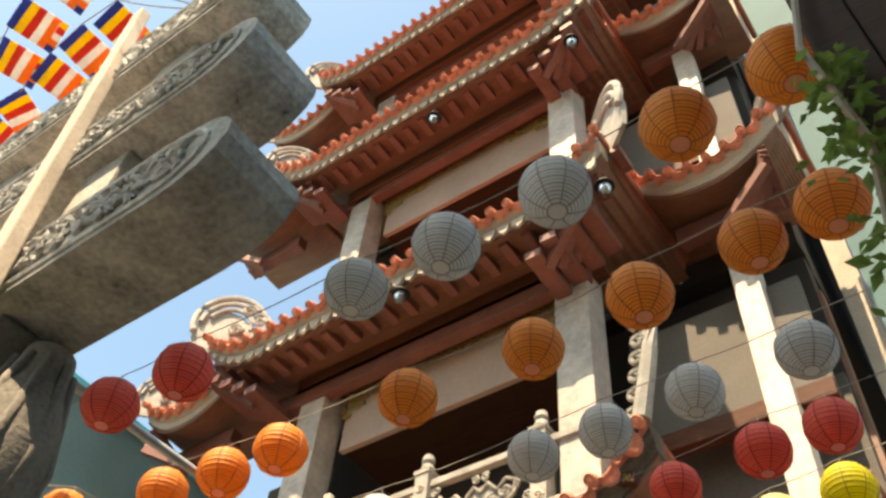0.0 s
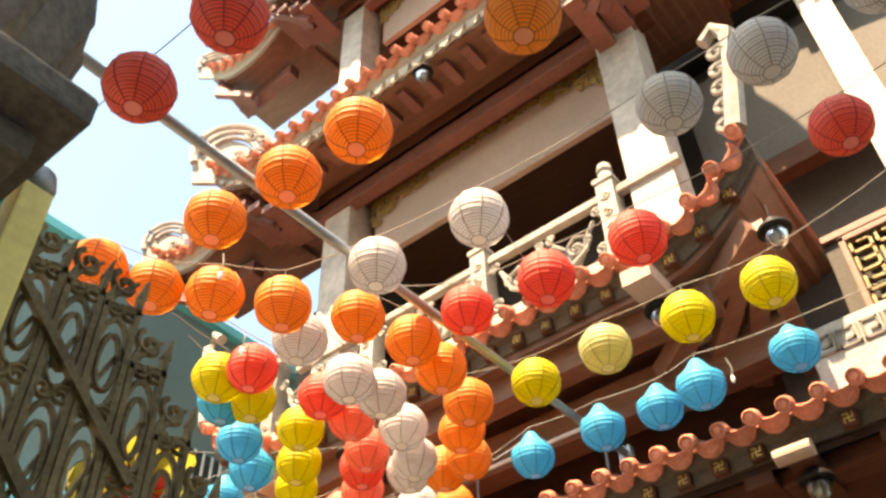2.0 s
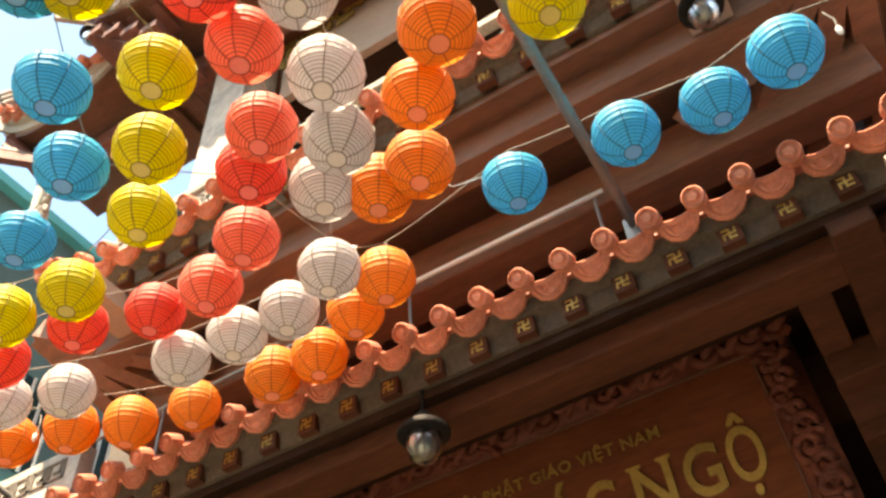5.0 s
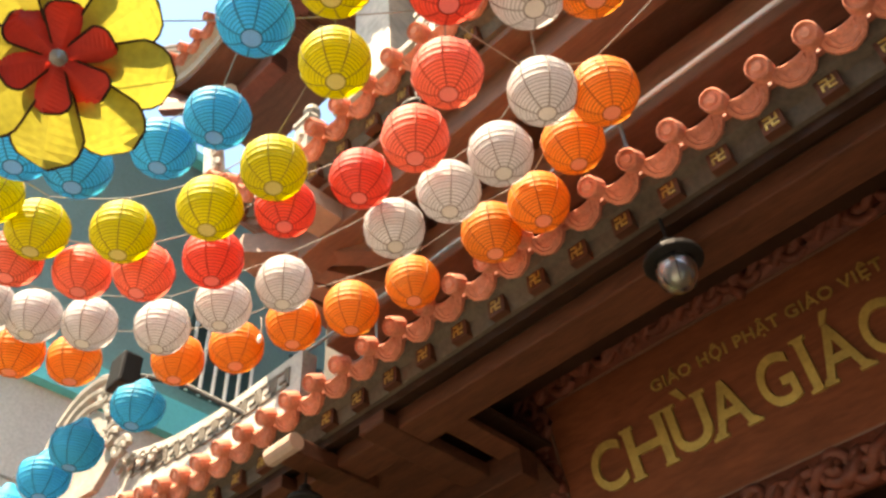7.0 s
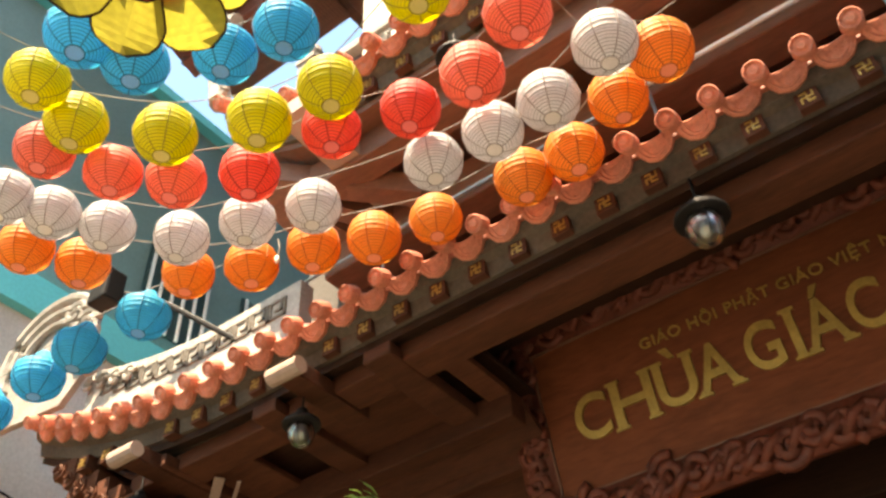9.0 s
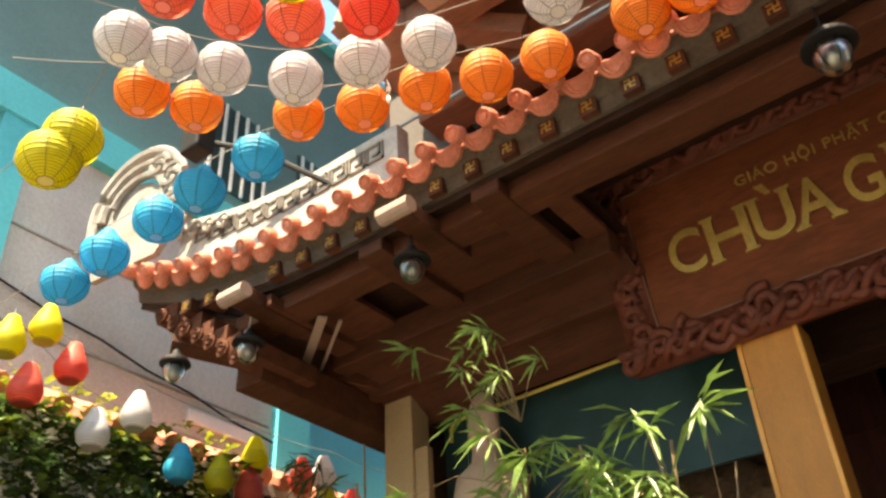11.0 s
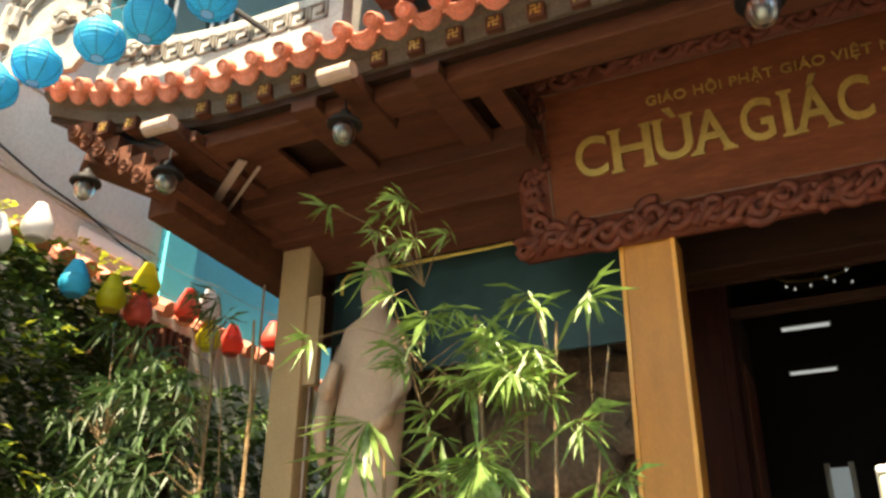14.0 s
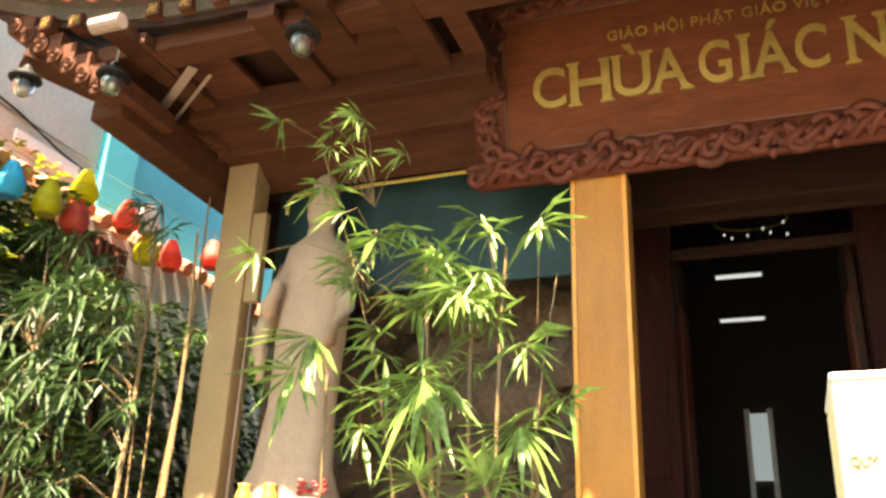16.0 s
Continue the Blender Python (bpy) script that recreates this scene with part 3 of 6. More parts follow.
# the large letters: each with its left and right edge on the board, and the serifs on its stems as (share of the width, height)
CAP, CAP_FOOT = 0.30, 0.285
for c, xa, xb, serifs in (("C", -1.355, -1.125, ()), ("H", -1.09, -0.81, ((0.1, 0), (0.9, 0), (0.1, 1), (0.9, 1))), ("Ù", -0.788, -0.535, ((0.1, 1), (0.9, 1))), ("A", -0.533, -0.288, ((0.07, 0), (0.93, 0))),
                          ("G", -0.218, -0.01, ()), ("I", 0.03, 0.115, ((0.5, 0), (0.5, 1))), ("Á", 0.12, 0.36, ((0.07, 0), (0.93, 0))), ("C", 0.383, 0.58, ()),
                          ("N", 0.69, 0.92, ((0.1, 0), (0.1, 1), (0.9, 1))), ("G", 0.985, 1.20, ()), ("Ộ", 1.24, 1.46, ())):
    me, plain = letter_mesh(c, 0.375, 0.012, 1.0, 0.006), {"Ù": "U", "Á": "A", "Ộ": "O"}.get(c, c)
    base = letter_mesh(plain, 0.375, 0.012, 1.0, 0.006)
    lo, hi = (f(v.co.x for v in base.vertices) for f in (min, max))
    foot, head = (f(v.co.y for v in base.vertices) for f in (min, max))
    wide = 0.05 if c == "I" else xb - xa
    left = (xa + xb - wide) / 2
    g = Geo()
    g.v = [(left + (v.co.x - lo) / (hi - lo) * wide, (v.co.y - foot) / (head - foot) * CAP, v.co.z) for v in me.vertices]
    g.f = [tuple(p.vertices) for p in me.polygons]
    for u, t in serifs:
        x, z = left + u * wide, t * CAP
        g.box(x - 0.046, x + 0.046, z - 0.009, z + 0.009, -0.011, 0.0115)
        g.slab([(x - 0.040, z, -0.011), (x + 0.040, z, -0.011), (x + 0.018, z + (0.03 if t == 0 else -0.03), -0.011), (x - 0.018, z + (0.03 if t == 0 else -0.03), -0.011)], (0, 0, 0.022))
    part("large_letter", g, GOLD, sign, at=pose(0, -0.036, CAP_FOOT, 90))
lettering("small_letter", "GIÁO HỘI PHẬT GIÁO VIỆT NAM", 0.098, pose(0.055, -0.036, 0.715, 90), GOLD, sign, 1.1, 0.006, 0.001, 1.74)

# walls, entrance and hall behind the pillars
box("wall_front_left", -9.9, -6.75, 9.3, 9.5, 0.2, 5.6, ROCK)
box("wall_front_right", -4.0, -0.8, 9.3, 9.5, 0.2, 5.6, ROCK)
box("wall_front_top", -6.75, -4.0, 9.3, 9.5, 5.15, 5.6, WOOD_DARK)
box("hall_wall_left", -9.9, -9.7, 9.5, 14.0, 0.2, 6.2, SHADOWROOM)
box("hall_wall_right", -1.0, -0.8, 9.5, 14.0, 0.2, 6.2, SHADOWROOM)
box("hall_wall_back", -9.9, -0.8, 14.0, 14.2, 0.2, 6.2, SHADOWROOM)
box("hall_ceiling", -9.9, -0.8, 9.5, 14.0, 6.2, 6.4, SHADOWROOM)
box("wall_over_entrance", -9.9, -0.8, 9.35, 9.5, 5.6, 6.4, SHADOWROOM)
box("wall_beam_fill", -9.95, -0.75, 8.60, 8.66, 4.2, 5.5, WOOD_DARK)
frame_door = thing("entrance_frame", "dark brown wooden door frame of the open entrance", "door frame", kind="structure")
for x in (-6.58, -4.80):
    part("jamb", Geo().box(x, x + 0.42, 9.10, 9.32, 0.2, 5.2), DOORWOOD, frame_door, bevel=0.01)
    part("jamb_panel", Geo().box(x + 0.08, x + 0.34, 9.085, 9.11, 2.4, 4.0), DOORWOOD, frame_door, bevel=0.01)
part("head", Geo().box(-6.72, -4.02, 9.12, 9.32, 5.05, 5.2), WOOD_DARK, frame_door, bevel=0.01)
for x in (-6.50, -5.42):
    leaf = thing("entrance_door", "dark wooden door leaf folded open inside the entrance", "door", "entrance doors")
    xx = -6.22 if x < -6 else -4.86
    part("stile", Geo().box(xx, xx + 0.06, 9.5, 10.3, 0.25, 4.4), WOOD_DARK, leaf, bevel=0.008)
    part("panel", Geo().box(xx - 0.012, xx + 0.072, 9.6, 10.2, 1.4, 3.9), CARVED, leaf, bevel=0.008)
for x, y, z in ((-5.74, 12.0, 4.99), (-5.76, 12.6, 4.68)):
    li = thing("ceiling_light", "lit white strip light in the dark hall", "ceiling light", "hall lights")
    part("diffuser", Geo().box(x - 0.24, x + 0.24, y - 0.05, y + 0.05, z - 0.010, z), glow("strip light", (0.8, 0.92, 1.0), 0.09), li)
    part("housing", Geo().box(x - 0.26, x + 0.26, y - 0.09, y + 0.09, z, z + 0.05), BLACK, li)
    for dx in (-0.2, 0.2):
        part("rod", Geo().tube([(x + dx, y, z + 0.05), (x + dx, y, 6.2)], 0.006, 6), BLACK, li)
CHX, CHZ = -5.55, 5.19
ch = thing("chandelier", "small chandelier with crystal drops in the dark hall", "chandelier")
part("stem", Geo().tube([(CHX, 11.2, CHZ + 0.1), (CHX, 11.2, 6.2)], 0.012, 6), GOLD, ch)
SPARKLE = glow("crystal sparkle", (0.85, 0.92, 1.0), 0.09)
for i in range(9):
    q = i * 2.4
    part("crystal", Geo().turn([(0.001, -0.022), (0.014, 0.0), (0.001, 0.02)], (CHX + 0.36 * math.cos(q) * (0.5 + 0.5 * (i % 3) / 2), 11.2 + 0.25 * math.sin(q), CHZ - 0.06 + 0.045 * (i % 4)), 6), SPARKLE, ch)
part("ring", Geo().tube([(CHX + 0.36 * math.cos(q / 20 * math.tau), 11.2 + 0.25 * math.sin(q / 20 * math.tau), CHZ + 0.09) for q in range(21)], 0.012, 6), GOLD, ch)
rd = thing("rear_door", "half-glazed rear doorway showing pale daylight", "door", kind="structure")
part("pane", Geo().box(-5.82, -5.61, 13.94, 13.97, 3.07, 3.88), glow("daylight pane", (0.50, 0.64, 0.74), 0.055), rd)
part("door_frame", Geo().box(-5.88, -5.82, 13.9, 14.0, 0.2, 3.9299999999999997).box(-5.61, -5.55, 13.9, 14.0, 0.2, 3.9299999999999997), WHITE, rd)
tr = thing("transom_window", "clear glass pane over the entrance", "window", kind="structure")
part("pane", Geo().box(-6.54, -4.20, 9.20, 9.21, 4.22, 5.05), glass("clear transom glass", (0.9, 0.93, 0.92), 0.02), tr)
part("transom_bar", Geo().box(-6.54, -4.20, 9.17, 9.25, 4.14, 4.22), WOOD_DARK, tr, bevel=0.008)
# rock wall behind the statue
rng = random.Random(8)
rockery = thing("rockery", "brown rough rockery wall behind the statue", "rock wall")
for i in range(150):
    x, z, r = rng.uniform(-9.2, -6.7), rng.uniform(0.3, 3.95), rng.uniform(0.14, 0.34)
    g = Geo()
    prof = []
    n = 7
    vs = []
    for a in range(5):
        t = math.pi * a / 4
        for b in range(n):
            q = r * rng.uniform(0.75, 1.2)
            vs.append((x + q * math.sin(t) * math.cos(math.tau * b / n), 9.22 - 0.5 * q * math.cos(t), z + q * math.sin(t) * math.sin(math.tau * b / n)))
    g.add(vs, [(a * n + b, a * n + (b + 1) % n, (a + 1) * n + (b + 1) % n, (a + 1) * n + b) for a in range(4) for b in range(n)])
    part("stone", g, ROCK, rockery, smooth=True)
tp = thing("glazed_panel", "dark teal glazed panel with a pale yellow rail above the statue", "panel", kind="structure")
part("pane", Geo().box(-9.30, -6.72, 8.30, 8.33, 3.75, 4.72), TEALGLASS, tp)
part("rail", Geo().tube([(-9.20, 8.26, 4.50), (-9.20, 8.26, 4.62), (-9.15, 8.26, 4.67), (-6.72, 8.26, 4.69)], 0.015, 6), BRASS, tp)
tr = thing("cable_cover", "tan painted cable cover with a pale cable beside the corner pillar", "cable cover")
part("cover", Geo().box(-9.22, -9.10, 7.80, 7.87, 3.57, 4.31), PILLAR_PALE, tr, bevel=0.008)
part("cable", Geo().tube([(-9.16, 7.83, 3.6), (-9.165, 7.83, 2.8), (-9.16, 7.83, 0.75)], 0.009, 6), BEIGE, tr, "thin pale cable", smooth=True)

# statue: one plain shape of a robed figure on a plinth
g = Geo()
prof = [(0.34, 0.0), (0.33, 0.12), (0.27, 0.3), (0.25, 0.7), (0.27, 1.1), (0.29, 1.4), (0.30, 1.62), (0.25, 1.80), (0.12, 1.90), (0.105, 1.98), (0.13, 2.06), (0.135, 2.18), (0.11, 2.29), (0.07, 2.36), (0.001, 2.40)]
g.turn(prof, (0, 0, 0), 28, 1.0, 0.72)
for i, (x, y, z) in enumerate(g.v):
    if z < 1.5:
        a = math.atan2(y, x)
        k = 1 + 0.05 * math.sin(9 * a + z) * (1 - z / 1.6)
        g.v[i] = (x * k * (1 + 0.25 * (1 - z / 1.5) ** 3) - 0.10 * (1 - z / 1.5) ** 2.2, y * k, z)
g.tube([(-0.24, -0.02, 1.66), (-0.33, -0.12, 1.36), (-0.26, -0.24, 1.30), (-0.16, -0.28, 1.50)], 0.085, 10, taper=0.045)
g.tube([(0.24, -0.02, 1.64), (0.30, -0.08, 1.34), (0.24, -0.18, 1.10), (0.12, -0.22, 1.02)], 0.085, 10, taper=0.05)
g.tube([(-0.29, -0.12, 1.36), (-0.37, -0.12, 1.10), (-0.34, -0.10, 0.86)], 0.085, 8, taper=0.03)
st = solid("statue", g, STATUE, "tall pale sandstone statue of a robed figure behind bamboo", "statue", smooth=True)
st.matrix_basis = Matrix.Translation((-8.68, 7.95, 2.0)) @ Matrix.Diagonal((1.0, 0.95, 1.11, 1))
box("plinth", -9.05, -8.2, 7.6, 8.35, 0.2, 2.0, POSTSTONE, kind="", label="grey stone plinth under the statue", category="plinth", bevel=0.02)
for x in (-8.92, -8.72):
    v = thing("vase", "small orange ceramic vase at the statue's foot", "vase", "orange vases", at=(x, 7.66, 2.0))
    part("body", Geo().turn([(0.04, 0), (0.06, 0.05), (0.05, 0.13), (0.035, 0.17), (0.045, 0.19)], n=14), EDGE, v, smooth=True)
rng = random.Random(3)
fl = thing("flower_bowl", "red and pink flowers in a bowl beside the statue", "flowers", at=(-8.42, 7.70, 2.0))
part("bowl", Geo().turn([(0.06, 0), (0.11, 0.05), (0.12, 0.09)], n=14), STONE, fl, smooth=True)
RED_PETAL = mat("red petals", (0.45, 0.05, 0.05), 0.6, 0.4, 30, 5, 0.2)
for i in range(14):
    part("blossom", Geo().turn([(0.002, 0), (0.03, 0.015), (0.02, 0.03), (0.002, 0.025)], (rng.uniform(-0.13, 0.13), rng.uniform(-0.08, 0.08), 0.1 + rng.uniform(0, 0.1)), 8), RED_PETAL, fl)

# donation box in the sun before the entrance
db = thing("donation_box", "white and yellow donation box with orange lettering", "donation box", at=(-4.98, 4.75, 0.2))
part("body", Geo().box(-0.36, 0.36, -0.2, 0.2, 0, 1.76), mat("cream enamel box", (0.78, 0.70, 0.42), 0.5, 0.12, 20, 1.5, 0.1), db, bevel=0.015)
part("lid", Geo().box(-0.363, 0.363, -0.203, 0.203, 1.76, 1.78), WHITE, db, bevel=0.01)
lettering("letter", "QUY", 0.034, pose(-0.31, -0.2005, 1.555, 90), INK, db, 1.0, 0.003, 0.001, 0.062)


# ---- upper storeys ----
mid_roof, mid_lift = eave("balcony_roof", CX - 2.95, CX + 2.95, 5.52, 6.56, 0.62, 1.0, 2.0, 0.10, "tiled roof under the balcony with curled corners", board=UPPERWOOD)
part("fascia_beam", Geo().box(CX - 2.3, CX + 2.3, 5.85, 6.05, 6.10, 6.34), UPPERWOOD, mid_roof, bevel=0.012)
part("under_beam", Geo().box(CX - 2.6, CX + 2.6, 6.35, 6.6, 5.85, 6.2), UPPERWOOD, mid_roof, bevel=0.012)
for s in (-1, 1):
    part("bracket_end", Geo().box(CX + s * 1.98 - 0.11, CX + s * 1.98 + 0.11, 5.35, 6.3, 6.14, 6.27), BEIGE, mid_roof, "bracket end")
    g = Geo()
    for k in range(4):
        g.box(-0.07, 0.07, 0, 1.3, -0.08, 0.08, pose(CX + s * 2.75, 5.72, 6.44, -20, 0, s * (10 + 18 * k)))
    part("corner_bracket", g, UPPERWOOD, mid_roof)
    # tall narrow finial that stands up from the corner
    g = Geo()
    x = CX + s * 2.98
    pts = [Vector((x - s * 0.06, 5.5, 7.15)), Vector((x + s * 0.02, 5.5, 7.5)), Vector((x + s * 0.10, 5.5, 7.9)), Vector((x + s * 0.14, 5.5, 8.2)), Vector((x + s * 0.05, 5.5, 8.34)), Vector((x - s * 0.06, 5.5, 8.24))]
    g.tube(pts, 0.085, 8, taper=0.06)
    for k in range(5):
        g.tube(spiral((x - s * (0.10 - 0.03 * k), 5.46, 7.2 + 0.2 * k), 0.085, 1.3, (s, 0, 0), (0, 0, 1)), 0.026, 6)
    part("finial", g, ORNAMENT, mid_roof, "grey scroll finial")
box("upper_soffit_fill", -9.3, -1.0, 7.62, 7.78, 5.80, 10.0, UPPERWOOD)
box("balcony_floor", CX - 2.6, CX + 2.6, 5.75, 7.5, 6.74, 6.86, PLASTER)

# balcony rail with carved bat panels
rail = thing("balcony_rail", "carved grey plaster balcony railing with bat-shaped panels", "railing", at=(0, 0.22, 0.20))
part("top_rail", Geo().box(CX - 2.3, CX + 2.3, 5.84, 5.93, 7.62, 7.70), ORNAMENT, rail, bevel=0.01)
part("bottom_rail", Geo().box(CX - 2.3, CX + 2.3, 5.84, 5.93, 6.86, 6.98), ORNAMENT, rail, bevel=0.01)
POSTS = [-3.74 - 1.41 * i for i in range(4)]
for x in POSTS:
    g = Geo().box(x - 0.085, x + 0.085, 5.79, 5.97, 6.86, 7.78)
    g.box(x - 0.10, x + 0.10, 5.775, 5.985, 7.78, 7.83)
    g.turn([(0.05, 7.83), (0.085, 7.87), (0.07, 7.92), (0.05, 7.94), (0.075, 7.98), (0.06, 8.05), (0.001, 8.10)], (x, 5.88, 0), 10)
    p = part("post", g, ORNAMENT, rail)
    for k in range(4):
        part("relief", Geo().tube(spiral((x, 5.785, 7.0 + 0.2 * k), 0.055, 1.3, (1, 0, 0), (0, 0, 1), k), 0.012, 5), PLASTER, p)
for a, b in zip(POSTS[1:], POSTS[:-1]):
    c, g = (a + b) / 2, Geo()
    for s in (-1, 1):
        g.tube([(c, 5.88, 7.12), (c + s * 0.18, 5.87, 7.06), (c + s * 0.40, 5.87, 7.20), (c + s * 0.50, 5.87, 7.46), (c + s * 0.42, 5.87, 7.34), (c + s * 0.30, 5.87, 7.40), (c + s * 0.20, 5.87, 7.30), (c + s * 0.08, 5.87, 7.42), (c, 5.87, 7.34)], 0.024, 6)
        for dx, dz, r in ((0.14, 7.2, 0.07), (0.30, 7.26, 0.075), (0.42, 7.30, 0.05), (0.06, 7.5, 0.05), (0.55, 7.1, 0.07), (0.55, 7.54, 0.06)):
            g.tube(spiral((c + s * dx, 5.865, dz), r, 1.5, (s, 0, 0), (0, 0, 1), dx * 9), 0.016, 5)
    g.slab([(c - 0.30, 5.885, 7.08), (c + 0.30, 5.885, 7.08), (c + 0.42, 5.885, 7.28), (c + 0.2, 5.885, 7.34), (c, 5.885, 7.42), (c - 0.2, 5.885, 7.34), (c - 0.42, 5.885, 7.28)], (0, 0.03, 0))
    part("bat_panel", g, ORNAMENT, rail, "bat-shaped carved panel")

# columns that run through the upper storeys
for x in (-7.45, CX + 1.80):
    c = thing("column", "cream square column with a weathered marble face", "column", "upper columns", kind="structure")
    part("lower_shaft", Geo().box(x, x + 0.42, 6.10, 6.5, 6.86, 10.25), COLUMN, c, bevel=0.015)
    part("upper_shaft", Geo().box(x, x + 0.42, 6.10, 6.5, 10.7, 14.8), COLUMN, c, bevel=0.015)
    part("top_shaft", Geo().box(x, x + 0.42, 6.10, 6.5, 15.3, 18.2), COLUMN, c, bevel=0.015)
for x in (CX + 3.62,):
    c = thing("column", "tall cream side column of the upper storeys", "column", "upper columns", kind="structure")
    part("shaft", Geo().box(x, x + 0.28, 6.80, 7.1, 5.2, 15.2), COLUMN, c, bevel=0.015)

# storey walls, near-black for the shade in the openings, between beige lintel panels
for z0, z1, name in ((6.86, 10.6, "second"), (10.9, 15.05, "third"), (15.7, 18.5, "fourth")):
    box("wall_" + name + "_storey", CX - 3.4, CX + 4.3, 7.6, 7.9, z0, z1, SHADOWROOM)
    h = (z1 - z0)
    lp = thing("lintel_panel", "beige lintel panel with gilded carved corners", "panel", "lintel panels", kind="structure")
    part("face", Geo().box(CX - 1.55, CX + 1.80, 6.42, 6.5, z1 - 1.35, z1 - 0.3), BEIGE, lp, bevel=0.01)
    part("soffit_board", Geo().box(CX - 1.55, CX + 1.80, 6.5, 7.6, z1 - 1.30, z1 - 1.22), WOOD_DARK, lp)
    part("top_beam", Geo().box(CX - 2.2, CX + 2.4, 6.05, 6.42, z1 - 0.42, z1 - 0.12), WOOD, lp, bevel=0.012)
    g, rng = Geo(), random.Random(int(z0))
    for i in range(46):
        x = CX - 1.55 + 3.3 * i / 45
        d = 0.10 + 0.38 * abs(i / 22.5 - 1) ** 4
        for k in range(1 + int(d * 8)):
            g.tube(spiral((x + rng.uniform(-0.03, 0.03), 6.39, z1 - 0.45 - 0.12 * k), rng.uniform(0.035, 0.06), 1.3, (1, 0, 0), (0, 0, 1), rng.uniform(0, 6)), 0.016, 4)
    part("gilt_carving", g, GOLDTRIM, lp, "gilded leaf carving")
    for s in (-1, 1):
        xa, xb = sorted((CX + s * 2.25, CX + s * (4.25 if s > 0 else 3.4)))
        part("side_panel", Geo().box(xa, xb, 7.0, 7.08, z1 - 2.4, z1 - 0.9), SIDEWALL, lp, bevel=0.01)
        part("side_beam", Geo().box(xa, xb, 6.95, 7.12, z1 - 2.62, z1 - 2.4), WOOD, lp, bevel=0.012)

# lattice window beside the column
lw = thing("lattice_window", "wooden window with a gilded key lattice beside the column", "window", kind="structure")
x0 = CX + 3.08
part("frame", Geo().box(x0, x0 + 0.05, 6.72, 6.80, 6.05, 6.85).box(x0 + 0.45, x0 + 0.5, 6.72, 6.80, 6.05, 6.85).box(x0, x0 + 0.5, 6.72, 6.80, 6.80, 6.85).box(x0, x0 + 0.5, 6.72, 6.80, 6.05, 6.10), UPPERWOOD, lw, bevel=0.006)
g = Geo()
for k in range(4):
    for j in range(2):
        a, b = x0 + 0.06 + 0.195 * j, 6.11 + 0.185 * k
        g.box(a, a + 0.15, 6.74, 6.77, b, b + 0.022).box(a, a + 0.022, 6.74, 6.77, b, b + 0.15).box(a + 0.06, a + 0.17, 6.74, 6.77, b + 0.09, b + 0.112).box(a + 0.148, a + 0.17, 6.74, 6.77, b + 0.022, b + 0.17)
part("lattice", g, GOLDTRIM, lw, "gilded key lattice")
part("backing", Geo().box(x0, x0 + 0.5, 6.80, 6.83, 6.05, 6.85), SHADOWROOM, lw)
for s in (-1, 1):
    xa, xb = sorted((CX + s * 2.3, CX + s * (4.3 if s > 0 else 3.3)))
    box("wall_side_bay_low", xa, xb, 6.9, 7.0, 5.6, 6.98, SIDEWALL)
    box("wall_side_bay_sill", xa, xb, 6.86, 7.5, 6.98, 7.04, UPPERWOOD)
    box("wall_side_bay_high", xa, xb, 7.42, 7.5, 7.04, 8.6, SIDEWALL)


